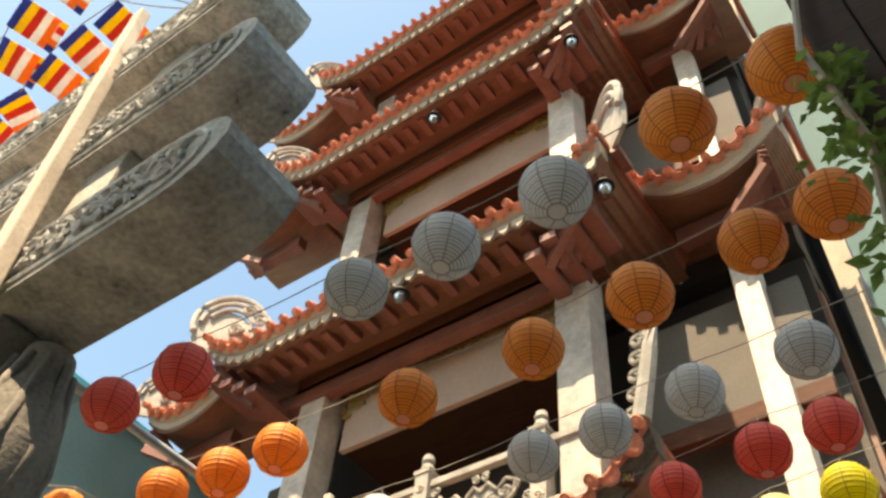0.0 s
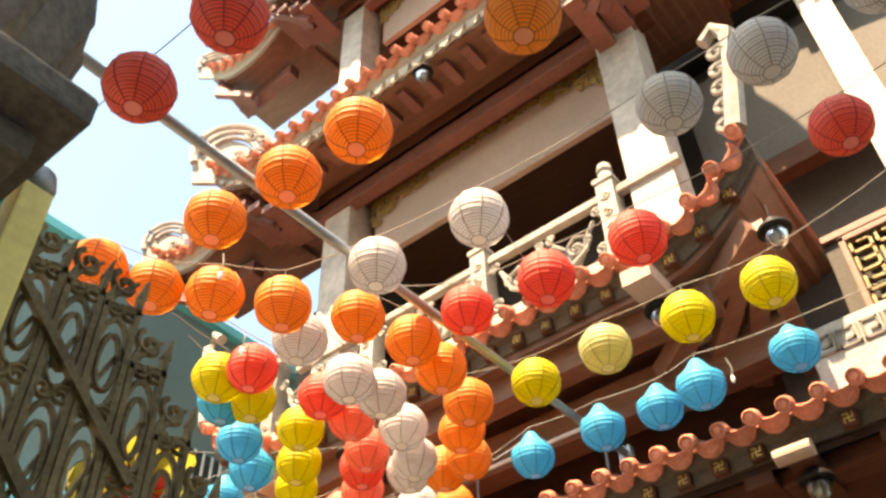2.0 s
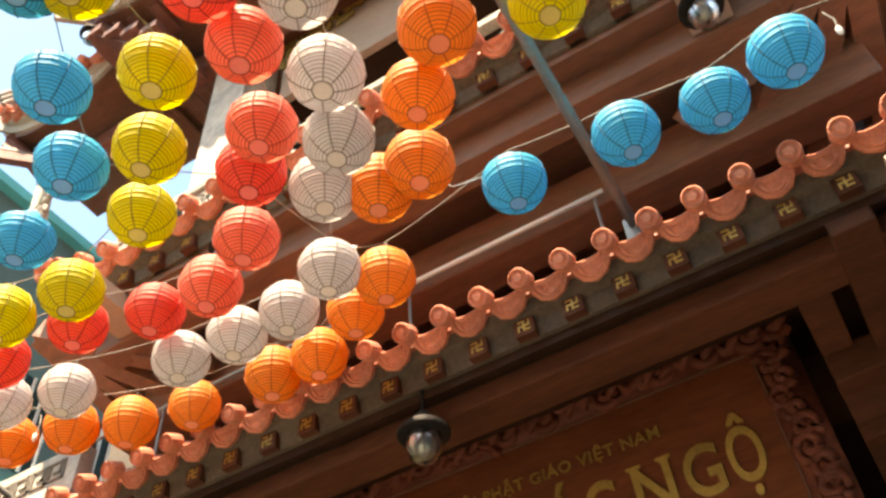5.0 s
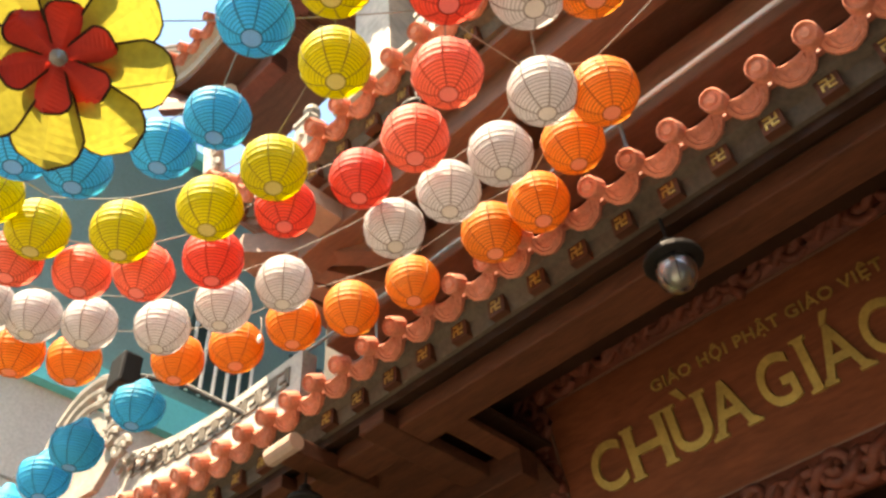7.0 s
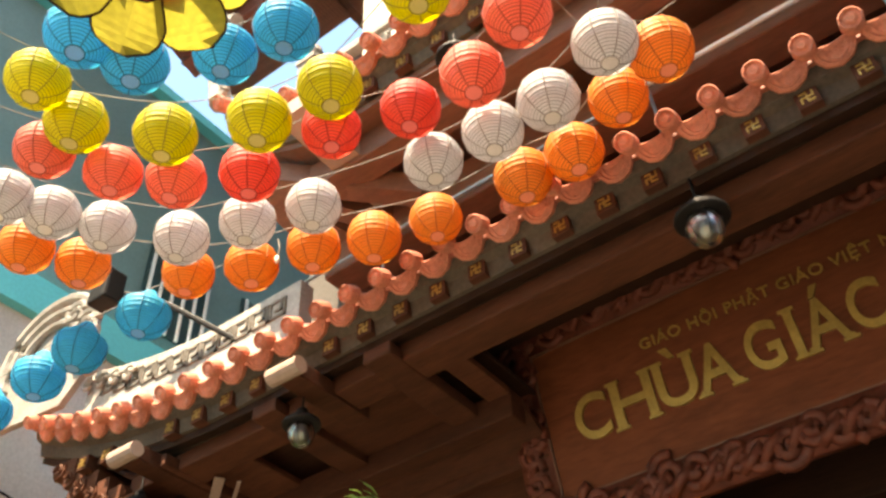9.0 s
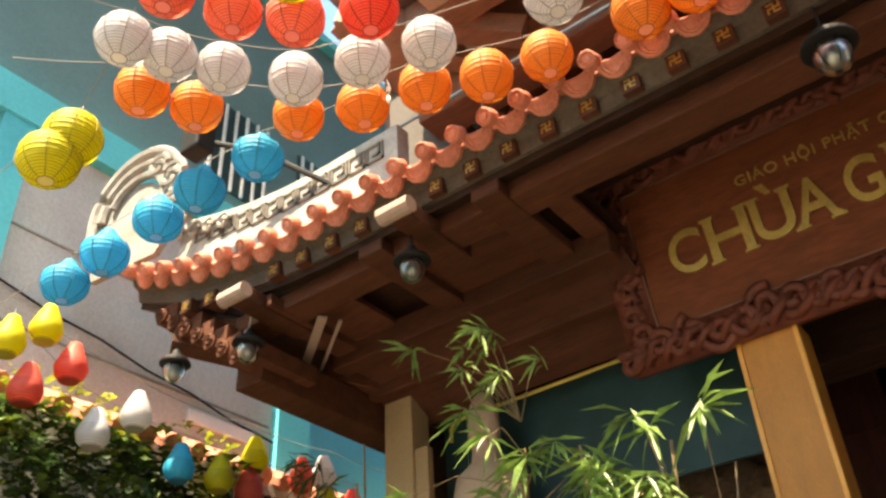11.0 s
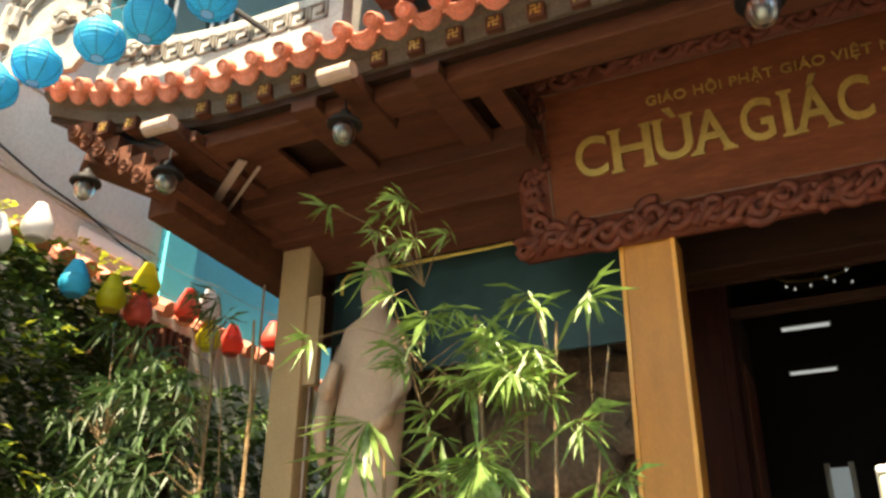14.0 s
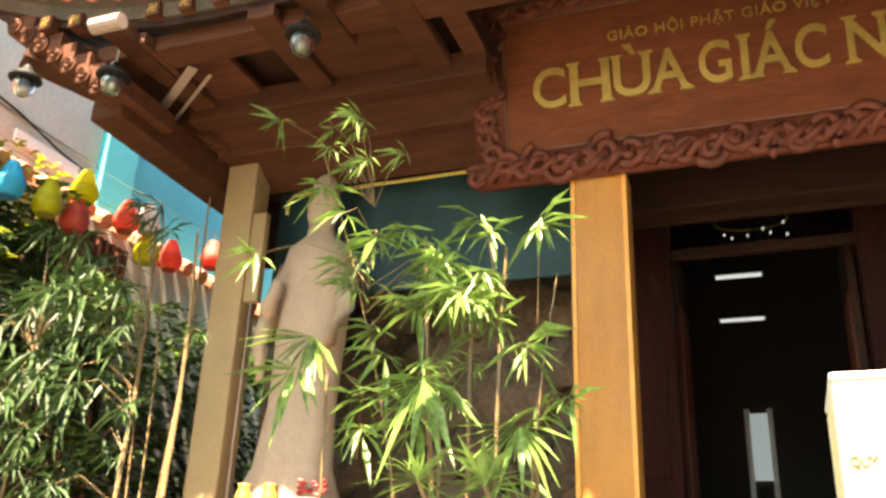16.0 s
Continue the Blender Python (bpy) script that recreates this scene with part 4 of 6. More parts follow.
def storey_roof(name, x0, x1, y, z, rise, bend, size, label, side):
    r, l = eave(name, x0, x1, y, z, rise, bend, 2.4, 0.22, label, signs=False, tiles=True, rafters=False, board=UPPERWOOD, band=PLASTER)
    g = Geo()
    n = int((x1 - x0) / 0.30)
    for i in range(n + 1):
        x = x0 + 0.12 + i * 0.30
        g.box(x - 0.055, x + 0.055, y + 0.26, y + 0.60, z - 0.31 + l(x), z - 0.20 + l(x))
    part("rafter_row", g, RAFTER, r, "row of red-brown rafters")
    # ruffled valance under the tiles
    g = Geo()
    x = x0
    while x < x1 - 0.1:
        g.slab([(x, y + 0.10, z - 0.16 + l(x)), (x + 0.17, y + 0.10, z - 0.16 + l(x + 0.17)), (x + 0.14, y + 0.10, z - 0.27 + l(x)), (x + 0.085, y + 0.10, z - 0.31 + l(x)), (x + 0.03, y + 0.10, z - 0.27 + l(x))], (0, 0.04, 0))
        x += 0.19
    part("valance", g, PLASTER, r, "scalloped plaster valance")
    part("purlin", Geo().box(x0 + 0.7, x1 - 0.7, y + 0.95, y + 1.12, z - 0.52, z - 0.24), RAFTER, r, bevel=0.012)
    for s, xc in ((1, x0), (-1, x1)):
        g = Geo()
        for k in range(5):
            g.box(-0.05, 0.05, 0, 0.85, -0.06, 0.06, pose(xc + s * 0.30, y + 0.2, z - 0.24 + rise * 0.5 - 0.08 * k, -22 - 3 * k, 0, -s * (8 + 14 * k)))
        for k in range(4):
            g.box(xc + s * (0.35 + 0.22 * k) - 0.1, xc + s * (0.35 + 0.22 * k) + 0.1, y + 0.15 + 0.05 * k, y + 1.0, z - 0.34 - 0.12 * k, z - 0.23 - 0.12 * k)
        part("corner_bracket", g, RAFTER, r, "stepped corner brackets")
        if size:
            curl(r, (xc - s * 0.25, y + 0.08, z + rise * 0.85), size, s)
    for s in side:
        # side roof set back from the front one
        xa, xb = (x1 - 0.1, x1 + 1.75) if s > 0 else (x0 - 1.75, x0 + 0.1)
        dy, dz = (1.0, 0.58) if s > 0 else (0.5, 0.02)
        q, ql = eave(name + "_side", xa, xb, y + dy, z + dz, 0.5, 0.9, 1.6, 0.2, "tiled side roof with a curled corner", signs=False, tiles=True, rafters=False, board=UPPERWOOD, band=PLASTER)
        part("purlin", Geo().box(xa + 0.3, xb - 0.3, y + dy + 0.6, y + dy + 0.8, z + dz - 0.45, z + dz - 0.2), RAFTER, q, bevel=0.012)
        g = Geo()
        for k in range(5):
            xc = xb - 0.25 if s > 0 else xa + 0.25
            g.box(-0.05, 0.05, 0, 0.8, -0.06, 0.06, pose(xc, y + dy + 0.15, z + dz - 0.1 * k, -26, 0, s * (4 + 16 * k)))
        part("corner_bracket", g, RAFTER, q)
        xc = xb if s > 0 else xa
        curl(q, (xc + s * 0.2, y + dy + 0.05, z + dz + 0.40), 0.8, -s)
    return r


storey_roof("second_roof", CX - 3.35, CX + 2.95, 5.1, 10.52, 0.62, 1.1, 1.15, "second tiled roof with curled corners and scroll finials", (1, -1))
storey_roof("third_roof", CX - 3.30, CX + 2.95, 5.15, 15.02, 0.55, 1.1, 1.05, "third tiled roof with curled corners and scroll finials", (1, -1))
storey_roof("top_roof", CX - 3.2, CX + 2.9, 5.2, 18.45, 0.6, 1.2, 1.05, "top tiled roof with curled corners", (1, -1))
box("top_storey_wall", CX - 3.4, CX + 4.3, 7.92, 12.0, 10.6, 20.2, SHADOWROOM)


# ---- hanging porch lamps ----
def lamp():
    r = thing("hanging_lamp", "black metal hanging lamp with a clear glass globe", "lamp", "hanging lamps")
    part("rod", Geo().tube([(0, 0, 0.24), (0, 0, 0.42)], 0.010, 6), BLACK, r)
    part("cap", Geo().turn([(0.02, 0.26), (0.05, 0.23), (0.05, 0.20), (0.09, 0.17), (0.15, 0.12), (0.155, 0.09), (0.10, 0.085), (0.02, 0.09)], n=20), BLACK, r, smooth=True)
    part("rim", Geo().turn([(0.151, 0.105), (0.160, 0.10), (0.160, 0.085), (0.151, 0.08)], n=20), BLACK, r)
    part("globe", Geo().turn([(0.085, 0.085), (0.105, 0.04), (0.10, -0.02), (0.075, -0.07), (0.04, -0.10), (0.004, -0.105)], n=16), TANK, r, smooth=True)
    part("bulb", Geo().turn([(0.02, 0.08), (0.03, 0.04), (0.052, 0.0), (0.05, -0.03), (0.03, -0.055), (0.003, -0.065)], n=12), BULB, r, smooth=True)
    g = Geo()
    for i in range(6):
        a = math.tau * i / 6
        g.tube([(0.10 * math.cos(a), 0.10 * math.sin(a), 0.08), (0.112 * math.cos(a), 0.112 * math.sin(a), 0.02), (0.085 * math.cos(a), 0.085 * math.sin(a), -0.065), (0, 0, -0.112)], 0.004, 4)
    part("cage", g, BLACK, r)
    return r


first = lamp()
LAMPS = [(-5.45, 6.30, 4.72), (-8.01, 6.30, 4.65), (-2.90, 6.30, 4.78), (-9.47, 6.32, 4.64), (-10.28, 6.33, 4.78),
         (-3.39, 5.70, 6.04), (-2.45, 5.58, 6.13), (-6.3, 5.60, 6.0), (-5.15, 5.25, 10.02), (-8.45, 5.3, 10.25), (-2.46, 5.37, 10.34), (-8.3, 5.4, 14.7), (-5.2, 5.4, 14.4), (-2.75, 5.45, 14.42)]
first.scale = (0.85, 0.85, 0.85)
first.location = LAMPS[0]
for p in LAMPS[1:]:
    copy_thing(first, Matrix.Translation(p) @ Matrix.Scale(0.85, 4))


# ---- paper lanterns ----
def lantern_meshes(peak=0.0):
    """Shade, ribs, ring, disc and hook; peak draws the crown up to a slack point."""
    n, rings, R = 28, 13, 0.152
    prof = []
    t0, t1 = radians(18), radians(164.5)
    for i in range(rings * 2 + 1):
        t = t0 + (t1 - t0) * i / (rings * 2)
        r = R * (1.0 - (0.022 if i % 2 else 0.0))
        q = max(0.0, 1 - t / radians(75))
        prof.append((r * math.sin(t) * (1 - peak * 1.6 * q * (1 - q)), R * math.cos(t) + peak * 0.035 * q))
    g = Geo()
    p = [(r * math.cos(math.tau * j / n), r * math.sin(math.tau * j / n), z) for r, z in prof for j in range(n)]
    g.add(p, [(i * n + j, (i + 1) * n + j, (i + 1) * n + (j + 1) % n, i * n + (j + 1) % n) for i in range(len(prof) - 1) for j in range(n)])
    rib = Geo()
    for k in range(8):
        a = math.tau * (k + 0.3) / 8
        rib.tube([(r * 1.006 * math.cos(a), r * 1.006 * math.sin(a), z) for r, z in prof[2::2]], 0.0030, 4)
    ring = Geo().tube([(0.041 * math.cos(math.tau * j / 16), 0.041 * math.sin(math.tau * j / 16), -0.146) for j in range(17)], 0.003, 5)
    disc = Geo().turn([(0.038, -0.1455), (0.038, -0.1435)], n=16)
    hook = Geo().tube([(-0.045, 0, 0.144), (0, 0, 0.150), (0.045, 0, 0.144)], 0.0025, 4).tube([(0, 0, 0.150), (0, 0, 0.225)], 0.002, 4)
    return g, rib, ring, disc, hook


LG, LRIB, LRING, LDISC, LHOOK = lantern_meshes()
PEAKED = lantern_meshes(1.0)
NAMES = dict(orange="orange", red="deep red", coral="faded coral red", yellow="yellow", cream="faded pale yellow", white="white", grey="greyish white", blue="sky blue")
HOOKMESH = LHOOK.mesh("hook", STEEL)
MASTER = {}
rngl = random.Random(11)


def lantern(colour, m):
    if colour not in MASTER:
        r = thing("paper_lantern", NAMES[colour] + " round paper lantern hanging on a cord", "lantern", "paper lanterns")
        slack = colour == "blue"
        part("shade", PEAKED[0] if slack else LG, PAPER[colour], r, smooth=False)
        part("rib", PEAKED[1] if slack else LRIB, SEAM[colour], r)
        part("bottom_ring", LRING, SEAM[colour], r)
        part("bottom_disc", LDISC, DISC[colour], r, "pale paper disc")
        part("hook", HOOKMESH, None, r)
        r.matrix_basis = m
        MASTER[colour] = r
        return r
    return copy_thing(MASTER[colour], m)


def cord(pts, r=0.0032, name="lantern_cord", label="thin pale cord that carries the lanterns", mat_=None):
    """A cord that sags a little from knot to knot."""
    out = []
    for a, b in zip(pts[:-1], pts[1:]):
        a, b = Vector(a), Vector(b)
        d = (b - a).length
        for i in range(5):
            t = i / 5
            out.append(a.lerp(b, t) - Vector((0, 0, 0.05 * d * 4 * t * (1 - t) * 0.6)))
    out.append(Vector(pts[-1]))
    return solid(name, Geo().tube(out, r, 5), mat_ or CABLE, label, "cord", group="cords")


def lantern_string(row, ends=()):
    """Lanterns on one cord: colour and the middle of the foot of each."""
    knots = list(ends[:1])
    for colour, x, y, z in row:
        tilt = pose(0, 0, 0, rngl.uniform(-4, 4), rngl.uniform(-4, 4), rngl.uniform(0, 360))
        k = rngl.uniform(0.97, 1.03)
        ob = lantern(colour, Matrix.Translation((x, y, z + 0.145)) @ tilt)
        kz = k * rngl.uniform(0.95, 1.04)
        ob.scale = (k, k, kz)
        knots.append(tuple(Vector((x, y, z + 0.145)) + tilt.to_3x3() @ Vector((0, 0, 0.222 * kz))))
    cord(knots + list(ends[1:]))


lantern_string([("orange", -0.19, 1.97, 5.16),
    ("orange", -0.65, 1.99, 5.17),
    ("grey", -1.20, 1.96, 5.08),
    ("grey", -1.75, 1.95, 5.07),
    ("grey", -2.21, 1.90, 5.01), ("red", -3.35, 1.90, 5.05), ("red", -3.93, 1.90, 5.09)], [(3.02, 1.95, 5.9), (-4.6, 1.92, 5.5)])
lantern_string([("orange", -0.28, 2.68, 5.16),
    ("orange", -0.64, 2.71, 5.18),
    ("orange", -1.18, 2.68, 5.11),
    ("orange", -1.78, 2.73, 5.12),
    ("orange", -2.48, 2.65, 5.06), ("orange", -3.41, 2.69, 5.13), ("orange", -3.85, 2.68, 5.13), ("orange", -4.36, 2.66, 5.17)], [(3.02, 2.6, 5.9), (-4.7, 2.68, 5.55)])
lantern_string([("grey", -0.69, 3.46, 5.18),
    ("grey", -1.31, 3.58, 5.29),
    ("grey", -1.84, 3.58, 5.25),
    ("grey", -2.29, 3.56, 5.24),
    ("white", -3.33, 3.47, 5.12), ("white", -3.93, 3.38, 5.10), ("orange", -4.51, 3.27, 5.09), ("orange", -4.74, 2.99, 5.11), ("orange", -4.95, 2.75, 5.12), ("orange", -5.06, 2.47, 5.14)], [(3.02, 3.4, 5.95), (-5.3, 2.3, 5.5)])
lantern_string([("red", -0.79, 4.10, 5.22),
    ("red", -1.18, 4.14, 5.24),
    ("red", -1.73, 4.20, 5.24),
    ("red", -2.82, 4.15, 5.16),
    ("red", -3.34, 4.07, 5.13), ("red", -3.82, 4.00, 5.13), ("orange", -4.27, 3.60, 5.08), ("orange", -4.20, 3.98, 5.10), ("orange", -4.24, 4.28, 5.09)], [(3.02, 4.0, 5.95), (-4.3, 4.6, 5.5)])
lantern_string([("yellow", -0.90, 4.64, 5.20),
    ("cream", -1.34, 4.72, 5.20),
    ("yellow", -2.47, 5.00, 5.22),
    ("yellow", -2.94, 4.92, 5.18),
    ("cream", -3.44, 4.83, 5.15), ("yellow", -3.92, 4.80, 5.12), ("orange", -4.32, 4.64, 5.07), ("orange", -4.54, 4.85, 5.06), ("orange", -4.73, 5.16, 5.08), ("orange", -4.95, 5.18, 5.09)], [(3.02, 4.55, 5.95), (-5.2, 5.4, 5.55)])
lantern_string([("blue", -2.60, 5.63, 5.19),
    ("blue", -3.20, 5.57, 5.17),
    ("blue", -3.53, 5.65, 5.19),
    ("blue", -3.92, 5.57, 5.16),
    ("blue", -4.45, 5.52, 5.14), ("orange", -5.24, 5.65, 5.10), ("orange", -5.54, 5.83, 5.18), ("orange", -5.88, 5.98, 5.16), ("orange", -6.18, 5.97, 5.17), ("orange", -6.75, 5.97, 5.22), ("orange", -7.05, 5.80, 5.13), ("orange", -7.38, 5.67, 5.16), ("orange", -7.75, 5.56, 5.16), ("orange", -8.13, 5.42, 5.22), ("orange", -8.52, 4.99, 5.22), ("orange", -8.65, 4.71, 5.22)], [(0.0, 5.6, 5.7), (-9.2, 4.2, 5.6)])
lantern_string([("white", -4.67, 3.55, 5.10),
    ("white", -4.71, 3.99, 5.08),
    ("white", -4.67, 4.23, 5.08),
    ("white", -4.79, 4.57, 5.06),
    ("white", -4.90, 4.81, 4.98), ("white", -5.15, 5.04, 5.09), ("white", -5.42, 5.45, 5.09), ("white", -5.82, 5.64, 5.19), ("white", -6.13, 5.61, 5.16), ("white", -6.47, 5.57, 5.14), ("white", -7.17, 5.44, 5.17), ("white", -7.53, 5.31, 5.18), ("white", -7.91, 5.18, 5.19), ("white", -8.18, 4.89, 5.22), ("white", -8.33, 4.64, 5.23), ("white", -8.42, 4.42, 5.23)], [(-4.6, 3.2, 5.5), (-8.6, 4.0, 5.6)])
lantern_string([("red", -5.08, 3.56, 5.10),
    ("red", -4.96, 4.02, 5.09),
    ("coral", -4.99, 4.31, 5.09),
    ("coral", -5.17, 4.64, 5.08),
    ("red", -5.36, 4.80, 5.10), ("coral", -5.67, 5.13, 5.17), ("coral", -6.02, 5.28, 5.18), ("red", -6.38, 5.27, 5.20), ("red", -6.76, 5.12, 5.19), ("red", -7.26, 5.06, 5.17), ("coral", -7.60, 4.87, 5.19), ("coral", -7.83, 4.65, 5.21), ("coral", -7.99, 4.35, 5.23)], [(-5.1, 3.2, 5.5), (-8.2, 3.9, 5.6)])
lantern_string([("yellow", -5.31, 3.50, 5.11),
    ("yellow", -5.33, 3.77, 5.11),
    ("yellow", -5.37, 4.23, 5.13),
    ("yellow", -5.63, 4.47, 5.09),
    ("yellow", -5.93, 4.73, 5.12), ("yellow", -6.59, 4.92, 5.18), ("yellow", -6.97, 4.84, 5.15), ("yellow", -7.40, 4.63, 5.17), ("yellow", -7.75, 4.35, 5.26), ("yellow", -7.65, 4.07, 5.23)], [(-5.3, 3.1, 5.5), (-7.8, 3.6, 5.6)])
lantern_string([("blue", -5.47, 3.67, 5.11),
    ("blue", -5.75, 4.05, 5.12),
    ("blue", -6.01, 4.38, 5.16),
    ("blue", -6.54, 4.57, 5.20),
    ("blue", -6.84, 4.49, 5.19), ("blue", -7.20, 4.27, 5.20), ("blue", -7.28, 4.03, 5.21)], [(-5.4, 3.3, 5.5), (-7.5, 3.6, 5.6)])
lantern_string([("blue", -8.40, 5.37, 5.02),
    ("blue", -8.68, 5.20, 4.82),
    ("blue", -9.08, 5.22, 4.82),
    ("blue", -9.61, 5.23, 4.82),
    ("blue", -9.79, 5.11, 4.62)], [(-7.9, 5.7, 5.6), (-11.34, 4.9, 4.7)])
lantern_string([("yellow", -8.70, 4.41, 4.69),
    ("yellow", -8.76, 4.35, 4.54)], [(-8.36, 4.41, 5.58), (-11.34, 4.2, 4.7)])

# pipes that the cords are tied to, and the tube light over the porch eave
pp = thing("cord_pipe", "grey galvanised pipe that carries the lantern cords", "pipe")
part("pipe", Geo().tube([(-3.98, 1.3, 5.22), (-4.14, 6.36, 5.53)], 0.028, 10), STEEL, pp, smooth=True)
part("clamp", Geo().box(-4.19, -4.09, 6.28, 6.34, 5.36, 5.58), STEEL, pp)
tl = thing("tube_light", "white tube light on a thin rail above the porch eave", "tube light")
part("tube", Geo().tube([(-5.5, 6.28, 5.87), (-4.24, 6.28, 5.87)], 0.016, 8), WHITE, tl, smooth=True)
part("rail", Geo().tube([(-9.2, 6.3, 5.86), (-5.5, 6.3, 5.86)], 0.014, 6), STEEL, tl)
for x in (-9.1, -7.4, -5.5, -4.3):
    part("stay", Geo().tube([(x, 6.3, 5.3), (x, 6.3, 5.87)], 0.010, 6), STEEL, tl)
sl = thing("spotlight", "small black floodlight on an arm over the porch corner", "floodlight", at=(-9.55, 5.75, 6.25))
part("housing", Geo().box(-0.10, 0.10, -0.08, 0.08, -0.16, 0.12), BLACK, sl, bevel=0.02)
part("arm", Geo().tube([(0, 0.05, 0), (0.4, 0.25, -0.2), (0.9, 0.5, -0.62)], 0.022, 8), BLACK, sl)

# ---- the gate that the walk comes through ----
def lintel(x1, z0, z1, y0, y1, name):
    r = thing(name, "carved grey stone lintel of the gate with a rounded end", "lintel", "gate lintels")
    h, pts = z1 - z0, [(-6.0, y0, z0), (x1 - 0.55, y0, z0)]
    for i in range(9):
        a = -math.pi / 2 + math.pi * 0.92 * i / 8
        pts.append((x1 - 0.32 + 0.32 * math.cos(a), y0, z0 + h * 0.5 + h * 0.5 * math.sin(a)))
    pts.append((-6.0, y0, z1))
    part("beam", Geo().slab(pts, (0, y1 - y0, 0)), LINTELSTONE, r)
    g = Geo()
    for dz in (0.045, h - 0.045):
        g.tube([(-6.0, y0 - 0.004, z0 + dz), (x1 - 0.38, y0 - 0.004, z0 + dz)], 0.014, 5)
    g.tube([(x1 - 0.38 + 0.27 * math.cos(a), y0 - 0.004, z0 + h / 2 + (h / 2 - 0.045) * math.sin(a)) for a in (-math.pi / 2 + math.pi * i / 10 for i in range(11))], 0.014, 5)
    part("border", g, LINTELSTONE, r)
    g, rng = Geo(), random.Random(int(z0 * 10))
    x = x1 - 0.30
    while x > -5.6:
        q = rng.uniform(0.045, 0.085)
        zc = z0 + h / 2 + rng.uniform(-0.3, 0.3) * (h - 0.24)
        g.tube(spiral((x, y0 - 0.006, zc), q, rng.choice((-1.5, 1.5, 1.9)), (1, 0, 0), (0, 0, 1), rng.uniform(0, 6)), 0.015, 5)
        for k in range(5):
            a = rng.uniform(0, math.tau)
            c, l = Vector((x + q * 1.25 * math.cos(a), y0 - 0.004, z0 + h / 2 + 0.36 * (h - 0.16) * math.sin(a + k))), rng.uniform(0.03, 0.055)
            g.tube([c - Vector((l * math.cos(a), 0, l * math.sin(a))), c + Vector((0, -0.014, 0)), c + Vector((l * math.cos(a), 0, l * math.sin(a)))], 0.019, 5, taper=0.006)
        x -= q * 1.05
    part("scroll_relief", g, LINTELSTONE, r, "floral scroll relief")
    return r


lintel(-1.90, 4.62, 5.06, 0.86, 1.24, "gate_lintel")
lintel(-2.08, 5.62, 6.12, 0.84, 1.26, "gate_lintel")
lintel(-2.40, 6.75, 7.30, 0.82, 1.26, "gate_lintel")
bar = solid("stone_strut", Geo().box(-0.055, 0.055, -0.05, 0.03, 0, 3.6, pose(-3.06, 0.80, 4.55, 0, -13)), PLASTER, "pale upright strut across the gate lintels", "strut", bevel=0.01)
for z0, z1 in ((5.06, 5.62), (6.12, 6.75)):
    for x in (-3.05, -4.6):
        box("lintel_block", x - 0.16, x + 0.16, 0.92, 1.2, z0, z1, STONE, kind="", label="grey stone block between the gate lintels", category="block", bevel=0.015)
gp = thing("gate_post", "weathered stone gate post with a moulded cap, shade in its dark colour", "gate post")
part("shaft", Geo().box(-3.75, -2.95, 0.92, 1.24, 0.2, 3.40), POSTSTONE, gp, bevel=0.03)
part("cap", Geo().box(-3.92, -2.74, 0.80, 1.34, 3.47, 3.55), POSTSTONE, gp, bevel=0.015)
part("cap_moulding", Geo().box(-3.86, -2.84, 0.86, 1.29, 3.40, 3.47), POSTSTONE, gp, bevel=0.015)
part("cap_step", Geo().box(-3.86, -2.82, 0.85, 1.30, 3.55, 3.60), POSTSTONE, gp, bevel=0.015)
part("upper_shaft", Geo().box(-3.75, -3.12, 0.92, 1.24, 3.60, 4.62), POSTSTONE, gp, bevel=0.03)
g = Geo().turn([(0.001, 3.60), (0.13, 3.62), (0.18, 3.78), (0.20, 4.0), (0.17, 4.2), (0.12, 4.36), (0.10, 4.52), (0.001, 4.6)], (-3.06, 1.16, 0), 18)
for k in range(9):
    a = math.tau * k / 9
    part("fold", Geo().tube([(-3.06 + 0.15 * math.cos(a), 1.16 + 0.15 * math.sin(a), 3.66), (-3.06 + 0.195 * math.cos(a + 0.15), 1.16 + 0.195 * math.sin(a + 0.15), 4.0), (-3.06 + 0.11 * math.cos(a + 0.3), 1.16 + 0.11 * math.sin(a + 0.3), 4.45)], 0.022, 6), POSTSTONE, gp, smooth=True)
part("drapery", g, POSTSTONE, gp, "folded drapery carved in stone", smooth=True)
gr = thing("gate_post", "dark wooden boarded gate post with a vine", "gate post")
for i in range(5):
    part("board", Geo().box(-0.10 + 0.13 * i, 0.025 + 0.13 * i, 1.46 + 0.01 * (i % 2), 1.60, 0.2, 6.5), WOOD_DARK, gr, bevel=0.006)


def leaf_geo(rng, spots, size, slim=0.28, droop=0.5, fold=0.12):
    """Many small leaves, each four triangles bent along its length, at spots (place, direction)."""
    g = Geo()
    for p, d in spots:
        p, d = Vector(p), Vector(d).normalized()
        s = size * rng.uniform(0.6, 1.3)
        w = d.cross(Vector((rng.uniform(-0.4, 0.4), rng.uniform(-0.4, 0.4), 1))).normalized() * s * slim * 0.5
        a, b = p + d * s * 0.45, p + d * s
        b.z -= droop * s * rng.uniform(0.3, 1.0)
        a.z -= droop * s * 0.15
        q = Vector((0, 0, fold * s * slim))
        g.add([p, a - w + q, a, a + w + q, b], [(0, 2, 1), (0, 3, 2), (1, 2, 4), (2, 3, 4)])
    return g


def rand_dir(rng, up=0.0):
    a, z = rng.uniform(0, math.tau), rng.uniform(-0.6, 0.6) + up
    return (math.cos(a), math.sin(a), z)


